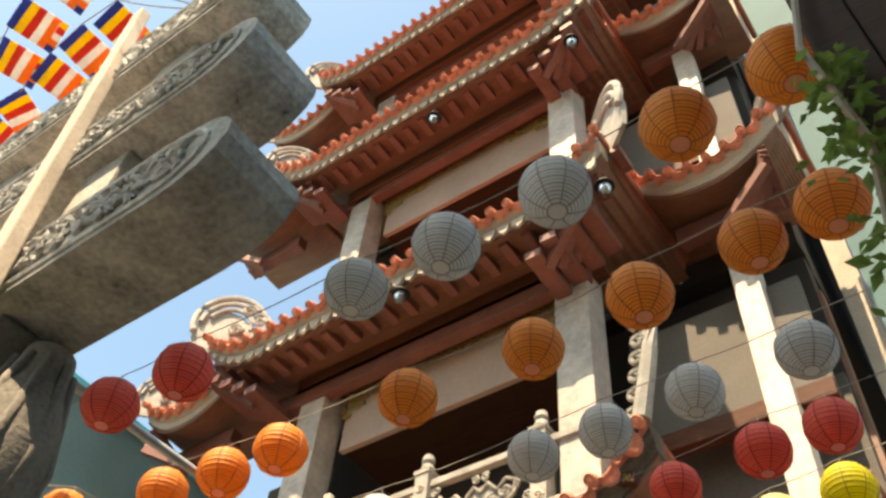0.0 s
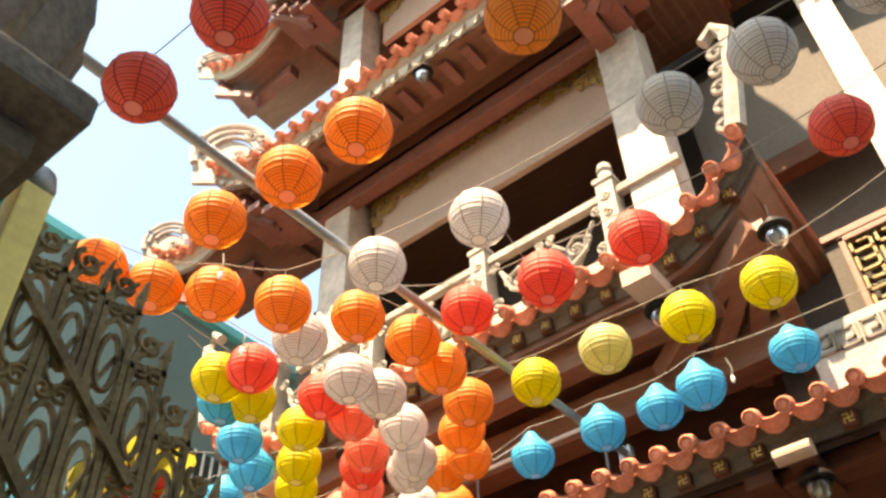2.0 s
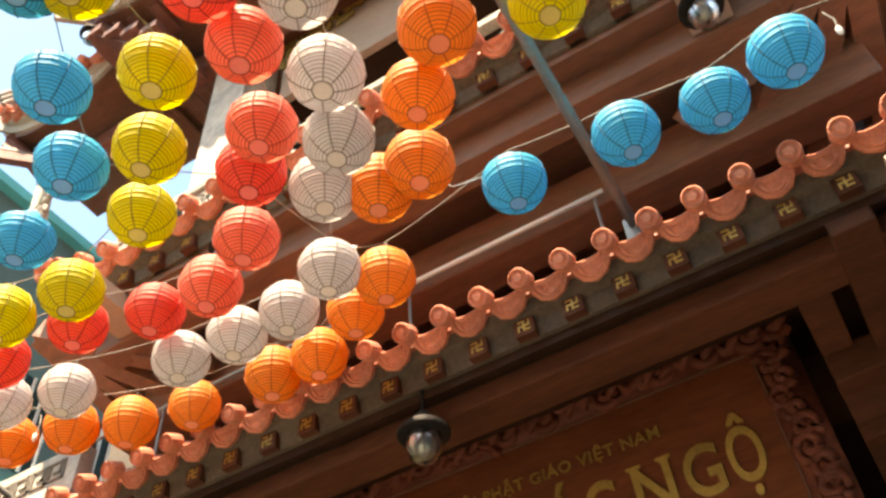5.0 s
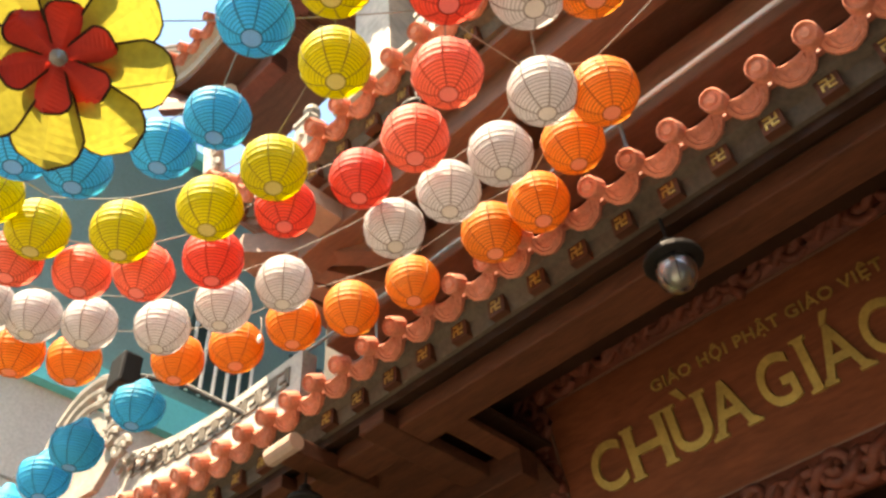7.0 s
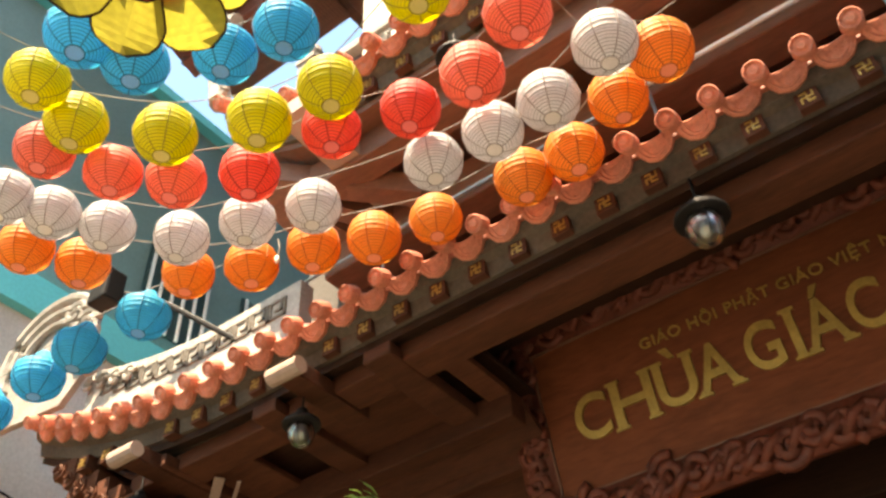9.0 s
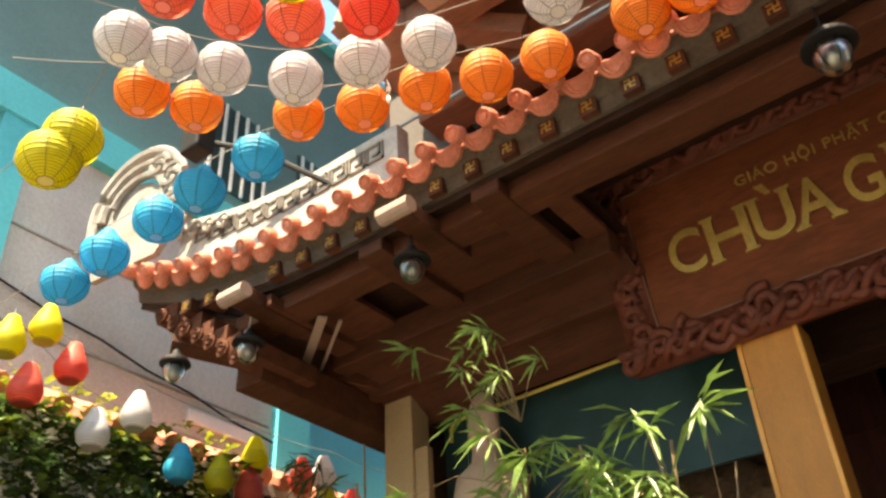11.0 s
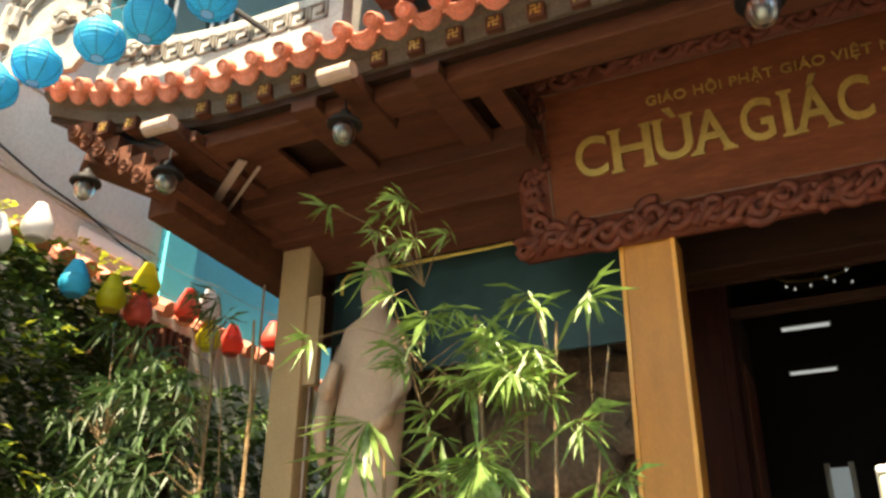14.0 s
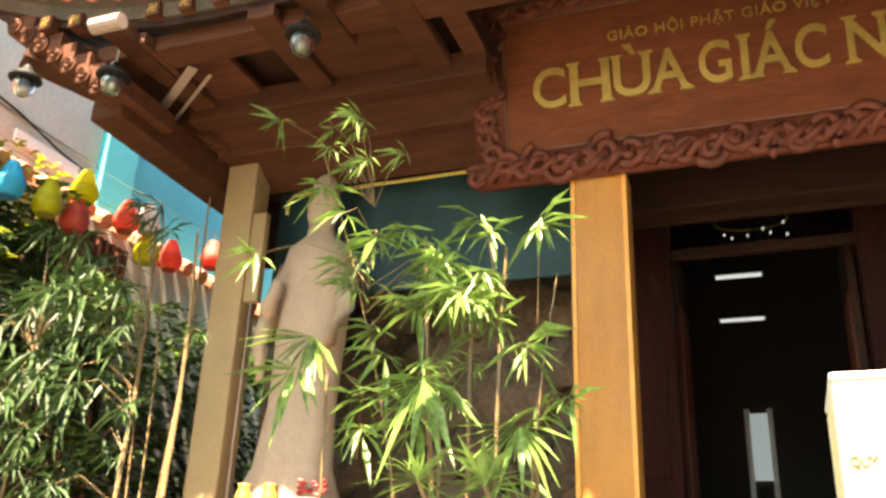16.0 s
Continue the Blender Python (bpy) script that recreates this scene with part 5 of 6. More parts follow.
rng = random.Random(21)
vine = thing("vine", "green leafy vine hanging on the dark gate post", "vine")
part("stem", Geo().tube([(-0.05, 1.43, 4.9), (-0.13, 1.40, 4.4), (-0.09, 1.40, 3.9), (-0.17, 1.42, 3.4), (-0.10, 1.42, 2.6), (-0.07, 1.44, 0.2)], 0.012, 6), CANE, vine)
part("foliage", leaf_geo(rng, [((rng.gauss(-0.10, 0.045), 1.42 + rng.uniform(-0.05, 0.03), rng.uniform(3.0, 4.35)), rand_dir(rng)) for _ in range(380)], 0.045, 0.6), LEAF, vine)
vine2 = thing("vine", "bright green vine hanging from the gate lintel", "vine")
part("stem", Geo().tube([(-3.6, 0.84, 4.62), (-3.55, 0.78, 4.2), (-3.5, 0.74, 3.7), (-3.6, 0.74, 0.2)], 0.012, 6), CANE, vine2)
part("foliage", leaf_geo(rng, [((rng.gauss(-3.42, 0.10), 0.78 + rng.uniform(-0.06, 0.06), rng.gauss(4.25, 0.17)), rand_dir(rng)) for _ in range(260)], 0.07, 0.6), LEAF_LIGHT, vine2)

# open iron gate leaf with scrollwork
ig = thing("iron_gate", "open dark bronze iron gate leaf with scrollwork and a yellow stile", "gate")
GX = -3.46


GATE_END = 2.53


def crest(y):
    """Height of the stepped top of the gate leaf."""
    return 3.77 - 1.40 * max(0.0, y - 1.88)


def flat_bar(geo, a, b, w=0.014, d=0.016, off=0.0):
    """A flat iron bar in the plane of the gate between (y, z) places a and b."""
    a, b = Vector((GX + off, *a)), Vector((GX + off, *b))
    n = Vector((1, 0, 0)).cross((b - a).normalized()) * w
    return geo.slab([a - n - Vector((d / 2, 0, 0)), b - n - Vector((d / 2, 0, 0)), b + n - Vector((d / 2, 0, 0)), a + n - Vector((d / 2, 0, 0))], (d, 0, 0))


part("hanging_stile", Geo().box(GX - 0.05, GX + 0.05, 1.47, 1.56, 0.25, 3.92), BRASS, ig, "yellow painted stile", bevel=0.008)
part("cap", Geo().turn([(0.055, 3.92), (0.06, 3.95), (0.05, 4.0), (0.02, 4.03)], (GX, 1.515, 0), 12), STEEL, ig, smooth=True)
part("lock_stile", Geo().box(GX - 0.03, GX + 0.03, GATE_END, GATE_END + 0.055, 0.25, 2.80), IRON, ig, bevel=0.006)
part("stile_peak", Geo().slab([(GX - 0.03, GATE_END, 2.80), (GX - 0.03, GATE_END + 0.055, 2.80), (GX - 0.03, GATE_END + 0.02, 2.92)], (0.06, 0, 0)), IRON, ig)
for i in range(26):
    part("rivet", Geo().turn([(0.010, 0), (0.006, 0.008)], (GX + 0.035, GATE_END + 0.028, 0.9 + 0.072 * i), 6), IRON, ig)
for z in (2.05, 1.2, 0.5):
    part("cross_bar", Geo().box(GX - 0.018, GX + 0.018, 1.56, GATE_END, z, z + 0.045), IRON, ig, bevel=0.004)
part("lower_panel", Geo().box(GX - 0.008, GX + 0.008, 1.56, GATE_END, 0.3, 2.05), IRON, ig)
for a, b, w in (((1.56, 3.30), (GATE_END, 2.34), 0.016), ((1.56, 3.22), (GATE_END, 2.26), 0.012), ((1.56, 2.92), (GATE_END, 2.09), 0.024), ((1.56, 2.66), (2.28, 2.06), 0.016), ((1.56, 3.66), (2.0, 3.24), 0.014), ((2.1, 3.02), (GATE_END, 2.60), 0.012)):
    part("brace", flat_bar(Geo(), a, b, w, 0.022, 0.016), IRON, ig)
BAYS, BAY = 8, (GATE_END - 1.56) / 8
for i in range(BAYS):
    y0, y1 = 1.56 + BAY * i, 1.56 + BAY * (i + 1)
    c, top = (y0 + y1) / 2, crest((y0 + y1) / 2)
    # two uprights with peaked ends, the outer one taller
    for y, t in ((y0 + 0.012, top - 0.04), (y1 - 0.012, top + 0.03)):
        g = flat_bar(Geo(), (y, 2.05), (y, t), 0.009, 0.02)
        g.slab([(GX - 0.01, y - 0.014, t), (GX - 0.01, y + 0.014, t), (GX - 0.01, y + 0.008, t + 0.075)], (0.02, 0, 0))
        part("upright", g, IRON, ig)
    part("bay_bar", flat_bar(Geo(), (y0, top - 0.05), (y1, top - 0.02), 0.010, 0.02), IRON, ig)
    # ovals one inside the other, and scrolls between them
    for zc, rz in ((top - 0.22, 0.145), (top - 0.56, 0.15), (top - 0.92, 0.16)):
        if zc - rz < 2.06:
            continue
        for k in (1.0, 0.62):
            ring = [(GX, c + 0.050 * k * math.cos(math.tau * q / 20), zc + rz * k * math.sin(math.tau * q / 20)) for q in range(21)]
            part("oval", Geo().tube(ring, 0.010, 5), IRON, ig)
        for sy in (-1, 1):
            part("scroll", Geo().tube(spiral((GX + 0.004, c + sy * 0.026, zc + rz + 0.03), 0.030, sy * 1.4, (0, 1, 0), (0, 0, 1), 0.8), 0.009, 4), IRON, ig)
    # leaf curl on the crest
    g = Geo().tube(spiral((GX, c - 0.01, top + 0.05), 0.045, 1.3, (0, 1, 0), (0, 0, 1), 2.2), 0.011, 5)
    g.tube([(GX, y0 + 0.01, top - 0.04), (GX, c - 0.03, top + 0.0), (GX, c + 0.03, top + 0.08)], 0.012, 6, taper=0.006)
    part("cresting", g, IRON, ig)
    part("slant_bar", flat_bar(Geo(), (y0, top - 0.40), (y1, top - 0.10), 0.007, 0.016, -0.012), IRON, ig)
    part("slant_bar", flat_bar(Geo(), (y0, top - 0.78), (y1, top - 0.46), 0.007, 0.016, -0.012), IRON, ig)
for y, z in ((1.86, 2.62), (2.26, 2.28)):
    g = Geo()
    for k in (0.085, 0.06, 0.035):
        g.tube([(GX + 0.026, y + k * math.cos(math.tau * q / 18), z + 1.25 * k * math.sin(math.tau * q / 18)) for q in range(19)], 0.011, 6)
    part("rosette", g, IRON, ig)

# ---- left side: green wall, neighbouring building ----
WX = -11.35
box("wall_left", WX - 0.5, WX, 3.0, 14.0, 0.2, 4.75, CONCRETE)
bw = thing("neighbour_building", "grey cement neighbouring building with turquoise painted beams", "building")
part("wall", Geo().box(WX - 0.9, WX - 0.3, -2.0, 9.0, 4.75, 7.35), CONCRETE, bw)
part("rear_wall", Geo().box(WX - 0.9, WX - 0.25, 9.0, 16.0, 4.75, 6.5), CYAN, bw)
part("beam", Geo().box(WX - 0.9, WX - 0.18, -2.0, 16.0, 7.35, 7.75), CYAN, bw, "turquoise painted beam")
part("upper_wall", Geo().box(WX - 0.9, WX - 0.3, -2.0, 16.0, 7.75, 11.4), PALECYAN, bw)
part("roof_edge", Geo().box(WX - 1.0, WX - 0.15, -2.0, 16.0, 11.4, 11.55), CYAN, bw)
part("turquoise_post", Geo().box(WX - 0.35, WX - 0.2, 8.55, 9.0, 4.75, 7.35), CYAN, bw)
part("front_post", Geo().box(WX - 0.35, WX - 0.2, 5.15, 5.45, 4.75, 7.35), CYAN, bw)
for z in (5.45, 6.35):
    part("joint", Geo().box(WX - 0.3, WX - 0.288, -2.0, 8.5, z, z + 0.02), STONE, bw)
for k in range(2):
    part("window", Geo().box(WX - 0.31, WX - 0.28, 7.3 + 1.4 * k, 8.2 + 1.4 * k, 8.0, 9.2), TEALGLASS, bw)
    for j in range(6):
        part("window_bar", Geo().box(WX - 0.28, WX - 0.25, 7.35 + 1.4 * k + 0.16 * j, 7.38 + 1.4 * k + 0.16 * j, 8.0, 9.2), WHITE, bw)
part("cable", Geo().tube([(WX - 0.27, 4.0 + 0.5 * i, 6.0 - 0.08 * i + 0.03 * (i % 2)) for i in range(11)], 0.012, 5), BLACK, bw)
part("pale_board", Geo().box(WX - 0.29, WX - 0.26, 7.5, 8.3, 5.2, 5.32), WHITE, bw)
cop = thing("wall_coping", "terracotta coping tiles along the top of the planted wall", "coping")
for i in range(38):
    part("coping_tile", Geo().tube([(WX + 0.12, 3.2 + 0.26 * i, 4.74), (WX - 0.3, 3.2 + 0.26 * i, 4.95)], 0.085, 8), TILE, cop)
for i in range(14):
    # slatted panel behind the plants
    box("wall_slat", WX + 0.02, WX + 0.06, 7.6 + 0.09 * i, 7.65 + 0.09 * i, 0.2, 4.6, WOOD, kind="structure")
rng = random.Random(31)


def hedge(name, label, y0, y1, z0, z1, count, material, size, slim, out=0.35):
    spots = []
    for _ in range(count):
        y, z = rng.uniform(y0, y1), rng.uniform(z0, z1)
        depth = out * (0.35 + 0.65 * (0.5 + 0.5 * math.sin(y * 5.1 + math.sin(z * 4.3) * 2)) * (0.6 + 0.4 * math.sin(z * 6.7 + y * 2)))
        d = Vector((0.9, rng.uniform(-0.8, 0.8), rng.uniform(-0.5, 0.6)))
        spots.append(((WX + 0.06 + depth * rng.uniform(0.35, 1.0), y, z), d))
    return solid(name, leaf_geo(rng, spots, size, slim), material, label, "plants", kind="stuff")


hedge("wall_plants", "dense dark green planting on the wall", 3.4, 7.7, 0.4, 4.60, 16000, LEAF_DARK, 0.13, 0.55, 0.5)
hedge("wall_plants", "deep green planting on the wall in the shaded leaf colour", 3.6, 7.4, 0.4, 4.5, 3800, LEAF_SHADE, 0.13, 0.45, 0.62)
hedge("wall_plants", "yellow green leaves along the wall top", 3.4, 7.6, 4.2, 4.85, 1100, LEAF_LIGHT, 0.10, 0.6, 0.45)
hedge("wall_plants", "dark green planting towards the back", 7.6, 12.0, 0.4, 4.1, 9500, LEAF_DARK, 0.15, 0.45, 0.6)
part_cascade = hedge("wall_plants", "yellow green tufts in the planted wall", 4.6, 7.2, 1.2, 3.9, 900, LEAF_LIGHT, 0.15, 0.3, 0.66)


def bamboo(label, canes, fans, filler, seed, y0, lit=LEAF, slim=0.145):
    """Slim canes with fans of long drooping leaves: fans as (x, z, leaf length), filler as (x, z, spread x, spread z, count, leaf length)."""
    r = random.Random(seed)
    root = thing("bamboo", label, "bamboo", "bamboo clumps")
    for x, y, top, lean, rad in canes:
        pts = [(x + lean * (t / 6) ** 2, y + 0.05 * math.sin(t + x), 0.2 + (top - 0.2) * t / 6) for t in range(7)]
        g = Geo().tube(pts, rad, 7, taper=rad * 0.4)
        for k in range(2, 12):
            z = 0.2 + (top - 0.2) * k / 12
            q = rad * (1 - 0.6 * k / 12)
            g.turn([(q * 1.0, z), (q * 1.25, z + 0.01), (q * 1.0, z + 0.02)], (x + lean * (k / 12) ** 2, y + 0.05 * math.sin(k / 2 + x), 0), 8)
        part("cane", g, CANE, root)
    xs, ys, zt = canes[0][0], canes[0][1], canes[0][2]
    all_fans = [(x, y0 + r.uniform(-0.12, 0.1), z, s) for x, z, s in fans]
    for x, z, dx, dz, n, s in filler:
        all_fans += [(r.gauss(x, dx), y0 + r.uniform(-0.25, 0.25), r.gauss(z, dz), s * r.uniform(0.7, 1.2)) for _ in range(n)]
    for x, y, z, s in all_fans:
        near = min(canes, key=lambda c: abs(c[0] - x) + 0.2 * max(0, z - c[2]))
        foot = Vector((near[0] + near[3] * 0.5, near[1], min(z - 0.1, near[2] * 0.9)))
        c = Vector((x, y, z))
        mid = foot.lerp(c, 0.6) + Vector((0, 0, 0.10))
        part("twig", Geo().tube([foot, mid, c], 0.004, 4, taper=0.0025), CANE, root)
        lean, spots = r.uniform(-0.7, 0.7) + (0.5 if x < near[0] else -0.5), []
        n = r.randint(8, 12)
        for k in range(n):
            a = -math.pi / 2 - lean + (k / (n - 1) - 0.5) * r.uniform(2.7, 3.5)
            spots.append((c + Vector((r.uniform(-0.02, 0.02), r.uniform(-0.02, 0.02), r.uniform(-0.03, 0.03))), (math.cos(a), -0.35 + r.uniform(-0.35, 0.35), math.sin(a) * 0.9 + 0.12)))
        part("leaf_fan", leaf_geo(r, spots, s, slim, 0.32, 0.5), lit, root)
    return root


bamboo("sunlit bamboo with slender leaves before the statue", [(-7.24, 6.88, 3.5, -0.1, 0.024), (-6.95, 6.92, 3.4, 0.1, 0.02), (-7.10, 6.95, 3.3, 0.05, 0.02), (-7.35, 6.9, 4.2, -0.75, 0.012), (-6.8, 6.9, 3.2, 0.25, 0.012)],
       [(-8.45, 3.49, 0.24), (-8.17, 2.74, 0.34), (-7.59, 3.44, 0.24), (-7.32, 3.06, 0.30), (-7.58, 2.79, 0.26), (-7.67, 2.53, 0.26), (-7.26, 2.37, 0.40), (-6.62, 3.49, 0.32), (-6.95, 3.49, 0.22), (-6.97, 3.06, 0.24), (-6.68, 2.75, 0.30), (-6.84, 2.08, 0.34), (-7.72, 3.20, 0.22), (-7.15, 3.29, 0.22), (-8.42, 4.48, 0.22), (-7.78, 4.32, 0.20), (-8.09, 3.96, 0.30), (-7.83, 3.67, 0.22), (-7.50, 4.07, 0.18), (-7.60, 3.50, 0.24), (-7.27, 3.40, 0.26), (-6.96, 3.52, 0.26), (-7.05, 3.07, 0.28), (-7.64, 2.96, 0.26), (-7.00, 3.23, 0.22), (-7.79, 3.32, 0.22), (-7.19, 2.81, 0.26)],
       [(-7.25, 3.22, 0.24, 0.17, 20, 0.19), (-7.15, 2.75, 0.26, 0.25, 10, 0.2), (-7.85, 4.12, 0.16, 0.16, 6, 0.15)], 40, 6.8)
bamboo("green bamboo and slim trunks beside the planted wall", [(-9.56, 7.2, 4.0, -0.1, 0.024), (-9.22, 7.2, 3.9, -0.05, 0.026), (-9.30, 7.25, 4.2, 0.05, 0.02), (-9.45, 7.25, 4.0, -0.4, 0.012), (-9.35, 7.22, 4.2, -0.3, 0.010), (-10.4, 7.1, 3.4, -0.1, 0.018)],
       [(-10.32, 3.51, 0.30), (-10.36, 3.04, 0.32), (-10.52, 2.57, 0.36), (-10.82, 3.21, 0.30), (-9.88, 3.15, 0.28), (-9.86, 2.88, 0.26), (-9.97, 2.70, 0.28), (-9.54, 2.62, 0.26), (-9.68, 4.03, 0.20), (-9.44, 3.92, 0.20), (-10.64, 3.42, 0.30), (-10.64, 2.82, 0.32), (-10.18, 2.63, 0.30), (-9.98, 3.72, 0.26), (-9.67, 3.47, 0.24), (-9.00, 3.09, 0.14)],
       [(-10.35, 3.05, 0.3, 0.45, 70, 0.22), (-9.85, 3.3, 0.2, 0.3, 22, 0.19), (-10.5, 2.2, 0.3, 0.3, 26, 0.24)], 41, 7.1, LEAF_SHADE, 0.125)
for p, a0, a1, size in (((-6.80, 6.4, 1.98), -0.5, 3.6, 0.30), ((-7.12, 6.35, 2.0), -0.5, 3.6, 0.28), ((-7.92, 6.62, 2.86), 2.7, 5.6, 0.34), ((-7.20, 6.55, 2.56), 2.9, 6.5, 0.40), ((-6.66, 6.5, 2.28), 2.6, 6.6, 0.30)):
    fern = thing("palm_frond", "pale green split palm frond in a low clump", "palm", "palm fronds")
    part("stalk", Geo().tube([(p[0] + 0.12, p[1] + 0.14, 0.2), (p[0] + 0.06, p[1] + 0.1, p[2] - 0.2), p], 0.01, 6), CANE, fern)
    r = random.Random(int(p[0] * 10))
    part("blade", leaf_geo(r, [(p, (math.cos(a), -0.5, math.sin(a) * 0.9)) for a in (a0 + (a1 - a0) * i / 19 for i in range(20))], size, 0.115, 0.4), LEAF, fern)

# small coloured lanterns along the planted wall
def small_lantern(colour, p):
    r = thing("small_lantern", NAMES[colour] + " small bell-shaped cloth lantern over the planted wall", "lantern", "small lanterns", at=p)
    part("shade", Geo().turn([(0.072, 0.0), (0.112, 0.045), (0.124, 0.10), (0.115, 0.135), (0.085, 0.21), (0.055, 0.275), (0.045, 0.30)], n=16), PAPER[colour], r, smooth=True)
    part("bottom_ring", Geo().turn([(0.070, -0.008), (0.075, 0.0), (0.070, 0.008)], n=16), SEAM[colour], r)
    part("hook", Geo().tube([(0, 0, 0.30), (0, 0, 0.38)], 0.003, 4), STEEL, r)


SMALL = [("red", 5.85, 4.73), ("white", 6.45, 4.55), ("white", 6.12, 4.30), ("blue", 6.90, 4.26), ("yellow", 7.30, 4.28), ("yellow", 7.66, 4.55), ("red", 7.62, 4.27), ("red", 8.22, 4.52), ("white", 8.5, 4.62), ("yellow", 8.56, 4.34), ("red", 8.9, 4.40), ("red", 9.55, 4.66), ("red", 5.55, 4.45), ("yellow", 5.35, 4.75), ("yellow", 5.6, 4.95)]
for c, y, z in SMALL:
    small_lantern(c, (-10.85, y, z))
cord([(-10.85, 5.3, 5.2), (-10.85, 6.4, 4.95), (-10.85, 7.6, 4.94), (-10.85, 8.6, 5.0), (-10.85, 9.6, 5.05)])
cord([(-10.85, 5.3, 5.1), (-10.85, 6.0, 4.72), (-10.85, 7.0, 4.65), (-10.85, 7.7, 4.66), (-10.85, 8.6, 4.74), (-10.85, 9.1, 4.80)])

# ---- right side: neighbouring wall ----
nb = thing("neighbour_wall", "blue-green rendered side wall with a pale corner strip", "building")
part("wall", Geo().box(-0.58, 3.0, 8.3, 14.0, 0.2, 26.0), TEALWALL, nb)
part("corner_strip", Geo().box(-0.86, -0.60, 8.25, 8.6, 0.2, 26.0), PLASTER, nb, "pale plaster corner strip")
box("wall_behind", -12, 8, -14.0, -13.7, 0.2, 5.0, CONCRETE)
# out of view: added to cast shade over the right ends of the lantern rows
behind = thing("street_building", "tall plain unseen block behind the gate, added to shade the lanterns", "building")
part("wall", Geo().box(-2.15, 9.0, -13.5, -4.0, 0.2, 21.2), CONCRETE, behind)
part("parapet", Geo().box(-2.20, 9.05, -13.55, -3.95, 21.2, 21.6), PLASTER, behind)
box("wall_right_street", 3.0, 3.3, -4.0, 6.0, 0.2, 7.0, CONCRETE)

# prayer flags on cords above the gate
STRIPES = [mat("flag blue", (0.03, 0.06, 0.35), 0.8, 0.1, 30, 4, 0.1, through=0.35), mat("flag yellow", (0.85, 0.62, 0.03), 0.8, 0.1, 30, 4, 0.1, through=0.35), mat("flag red", (0.65, 0.05, 0.03), 0.8, 0.1, 30, 4, 0.1, through=0.35),
           mat("flag white", (0.8, 0.78, 0.75), 0.8, 0.1, 30, 4, 0.1, through=0.35), mat("flag orange", (0.85, 0.25, 0.03), 0.8, 0.1, 30, 4, 0.1, through=0.35)]
rng = random.Random(9)


def flag(p, turn):
    r = thing("prayer_flag", "small striped cloth flag in blue, yellow, red, white and orange", "flag", "prayer flags", at=p)
    r.rotation_euler = Vector((-0.6 + rng.uniform(-0.2, 0.2), 0.05 + rng.uniform(-0.2, 0.2), 0.8)).to_track_quat("Y", "Z").to_euler()
    r.scale = (0.78, 0.78, 0.78)
    for i in range(6):
        g = Geo()
        a, b = 0.075 * i, 0.075 * (i + 1)
        if i < 5:
            for j in range(5):
                z0, z1 = -0.065 * j, -0.065 * (j + 1)
                w = lambda x, z: 0.03 * math.sin(14 * x + 9 * z + p[0] * 7)
                g.add([(a, w(a, z0), z0), (b, w(b, z0), z0), (b, w(b, z1), z1), (a, w(a, z1), z1), (a, w(a, z0) + 0.003, z0), (b, w(b, z0) + 0.003, z0), (b, w(b, z1) + 0.003, z1), (a, w(a, z1) + 0.003, z1)], [(0, 1, 2, 3), (7, 6, 5, 4)])
            part("stripe", g, STRIPES[i], r)
        else:
            for j in range(5):
                part("short_stripe", Geo().box(a, b, 0.0, 0.004, -0.065 * (j + 1), -0.065 * j), STRIPES[(j + 1) % 5], r)


for spots in (((-6.6, 0.80), (-6.1, 0.78), (-5.58, 0.74), (-5.19, 0.70), (-4.75, 0.62), (-4.35, 0.60), (-3.99, 0.62)), ((-6.0, 0.30), (-5.45, 0.34), (-4.95, 0.33), (-4.55, 0.22), (-4.1, 0.15))):
    cord([(-11.64, spots[0][1], 9.2)] + [(x, y, 8.16) for x, y in spots] + [(-3.0, 0.9, 7.29)], 0.005, "flag_cord", "thin cord carrying prayer flags")
    for x, y in spots:
        flag((x, y, 8.158), 0)

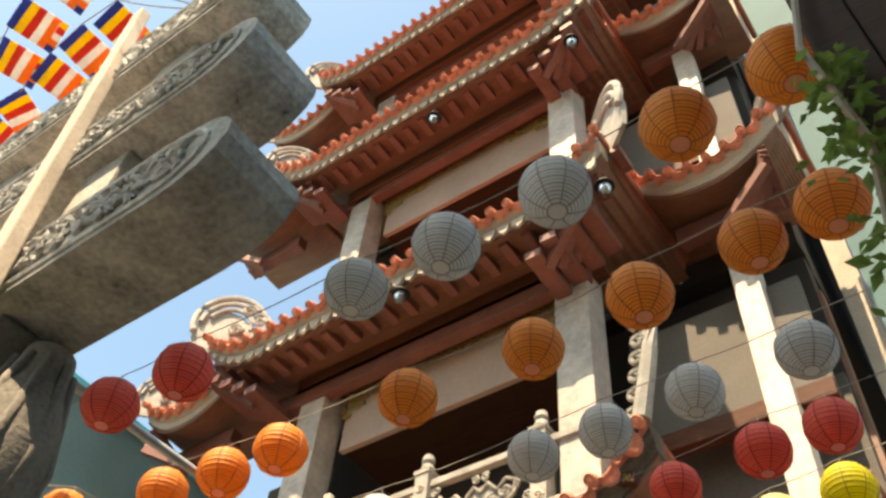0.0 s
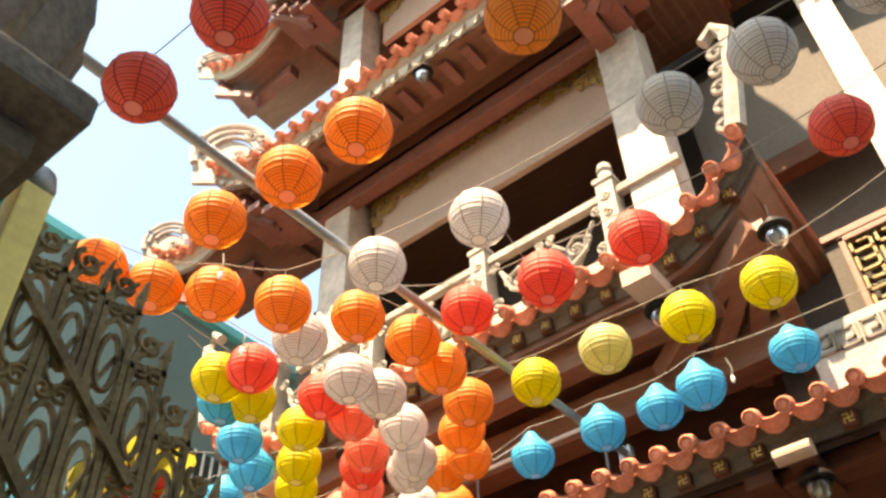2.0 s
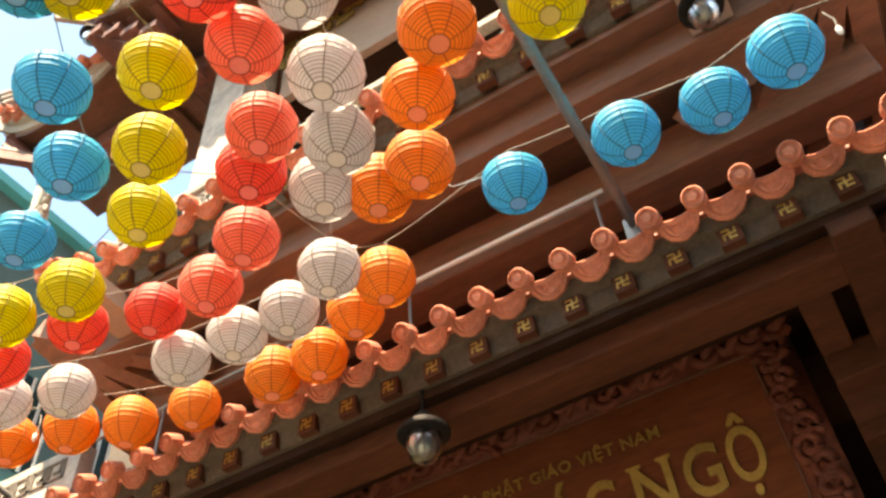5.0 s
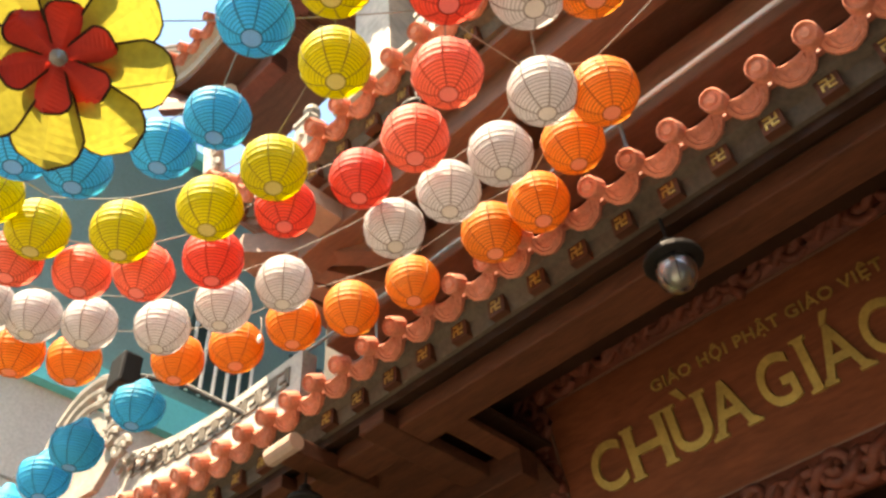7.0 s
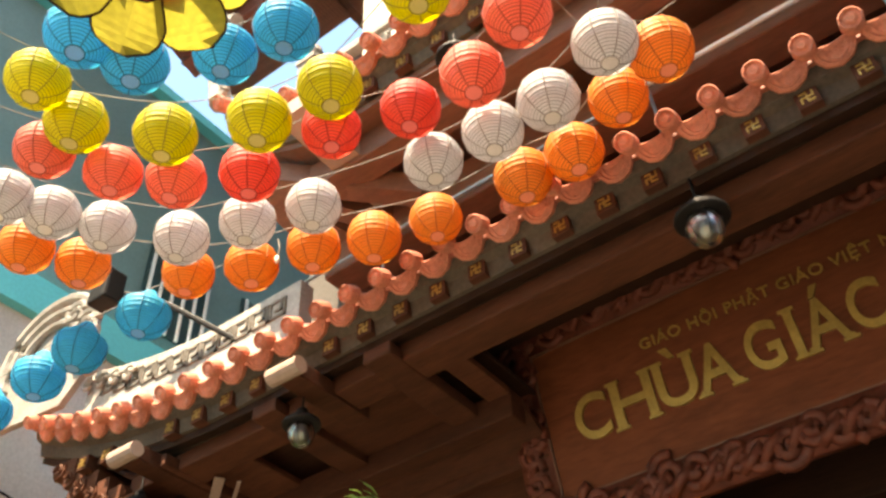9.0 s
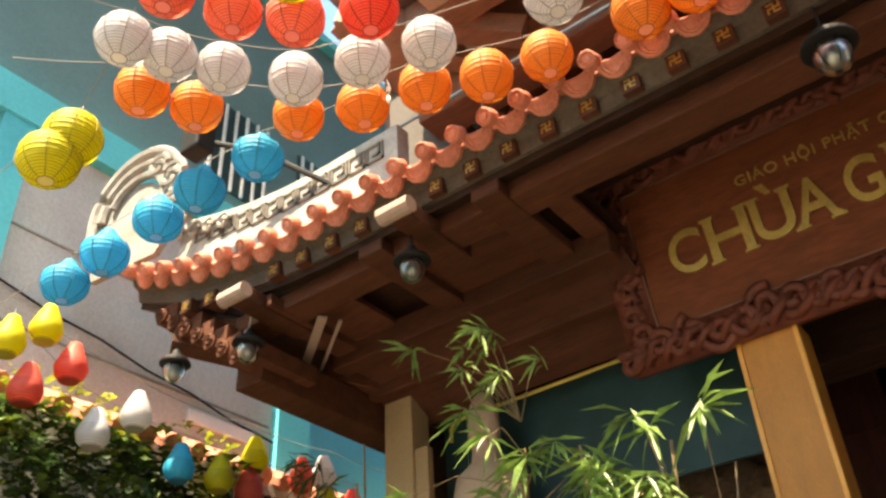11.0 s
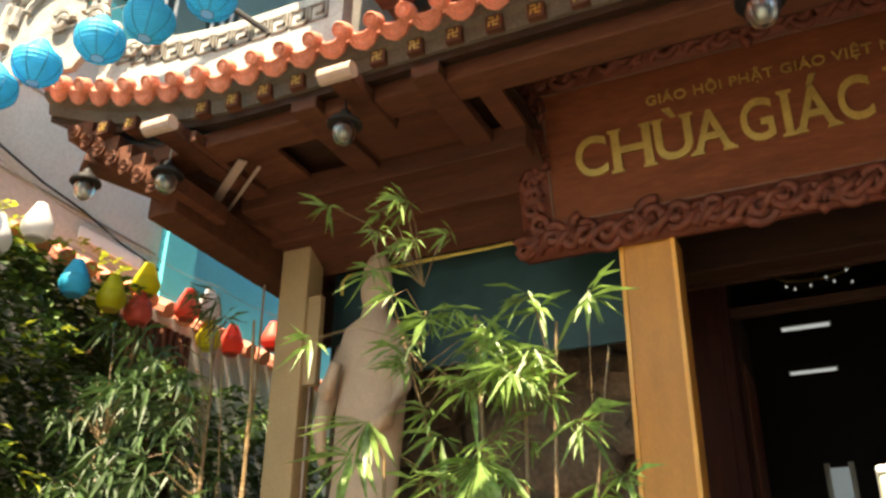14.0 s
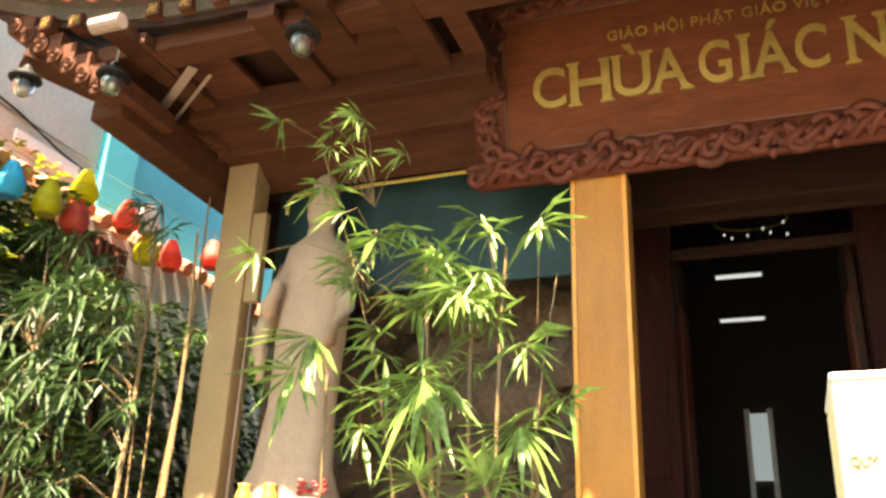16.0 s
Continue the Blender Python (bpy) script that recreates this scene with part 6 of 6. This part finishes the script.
# yellow flower windmill hanging among the lanterns
pw = thing("flower_windmill", "large cloth flower windmill with yellow petals and a red heart", "windmill", at=(-6.62, 3.9, 5.20))
pw.scale = (1.10, 1.10, 1.10)
pw.rotation_euler = Vector((1.5, -0.45, -2.3)).to_track_quat("Z", "Y").to_euler()
PETAL = mat("yellow windmill cloth", (0.36, 0.315, 0.04), 0.6, 0.25, 40, 4, 0.1, through=0.45)
HEART = mat("red windmill cloth", (0.55, 0.03, 0.02), 0.6, 0.15, 40, 4, 0.15, through=0.35)
for ring, (count, rad, wid, m) in enumerate(((8, 0.40, 0.128, PETAL), (6, 0.20, 0.09, HEART))):
    for k in range(count):
        a = math.tau * (k + 0.2 + 0.3 * ring) / count
        u, v = Vector((math.cos(a), math.sin(a), 0)), Vector((-math.sin(a), math.cos(a), 0))
        rows = []
        for i in range(12):
            t = i / 11
            h = wid * min(1.0, 0.28 + 1.15 * t) * math.sqrt(max(0.0, 1 - max(0.0, (t - 0.62) / 0.385) ** 2.6))
            c = u * rad * (0.12 + 0.88 * t) + Vector((0, 0, 0.02 * ring + 0.03))
            rows.append((c - v * h + Vector((0, 0, -0.05 * t)), c + Vector((0, 0, 0.02)), c + v * h + Vector((0, 0, 0.06 * t))))
        g = Geo().add([q for row in rows for q in row], [(3 * i + j, 3 * i + j + 1, 3 * i + j + 4, 3 * i + j + 3) for i in range(11) for j in range(2)])
        p = part("petal" if not ring else "heart_petal", g, m, pw)
        edge = [row[0] for row in rows] + [row[2] for row in rows[::-1]]
        part("wire_rim", Geo().tube(edge, 0.005, 4), WOOD_DARK, p)
part("hub", Geo().turn([(0.02, -0.03), (0.04, 0.0), (0.03, 0.08), (0.005, 0.10)], n=10), STEEL, pw)
cord([(-6.62, 3.9, 5.48), (-6.62, 3.9, 5.20)], 0.004, "windmill_cord", "thin cord holding the flower windmill")
cord([(-6.6, 3.0, 5.55), (-6.62, 3.9, 5.48), (-5.6, 5.0, 5.6), (-5.5, 6.3, 5.86)])

# loose fairy-light leads and hanging bulbs on the cords
for x, y, z in ((-3.0, 5.56, 5.42), (-2.2, 3.6, 5.5), (-5.2, 5.6, 5.42), (-7.6, 5.6, 5.45), (-1.9, 2.70, 5.45), (-4.6, 2.9, 5.4), (-5.0, 3.4, 5.4)):
    b = thing("cord_bulb", "tiny bulb dangling from a lantern cord", "bulb", "dangling bulbs")
    part("lead", Geo().tube([(x, y, z), (x + 0.02, y, z - 0.08), (x + 0.01, y, z - 0.14)], 0.004, 4), CABLE, b)
    part("bulb", Geo().turn([(0.006, -0.19), (0.014, -0.17), (0.010, -0.14)], (x + 0.01, y, z), 8), WHITE, b)

# slack leads between the cords
for pts in ([(-4.50, 5.57, 5.49), (-4.70, 5.40, 5.30), (-4.96, 5.20, 5.49)], [(-4.24, 4.29, 5.49), (-4.40, 4.36, 5.34), (-4.32, 4.64, 5.49)], [(-5.26, 5.64, 5.49), (-5.30, 5.50, 5.36), (-5.44, 5.47, 5.49)],
            [(-2.54, 2.72, 5.49), (-2.60, 2.60, 5.36), (-2.75, 2.73, 5.50)], [(-6.11, 5.58, 5.49), (-6.25, 5.66, 5.37), (-6.14, 5.94, 5.49)], [(-3.35, 4.09, 5.49), (-3.42, 4.2, 5.34), (-3.34, 3.48, 5.49)]):
    cord(pts, 0.003, "slack_lead", "slack thin lead looped between the lantern cords", STEEL)
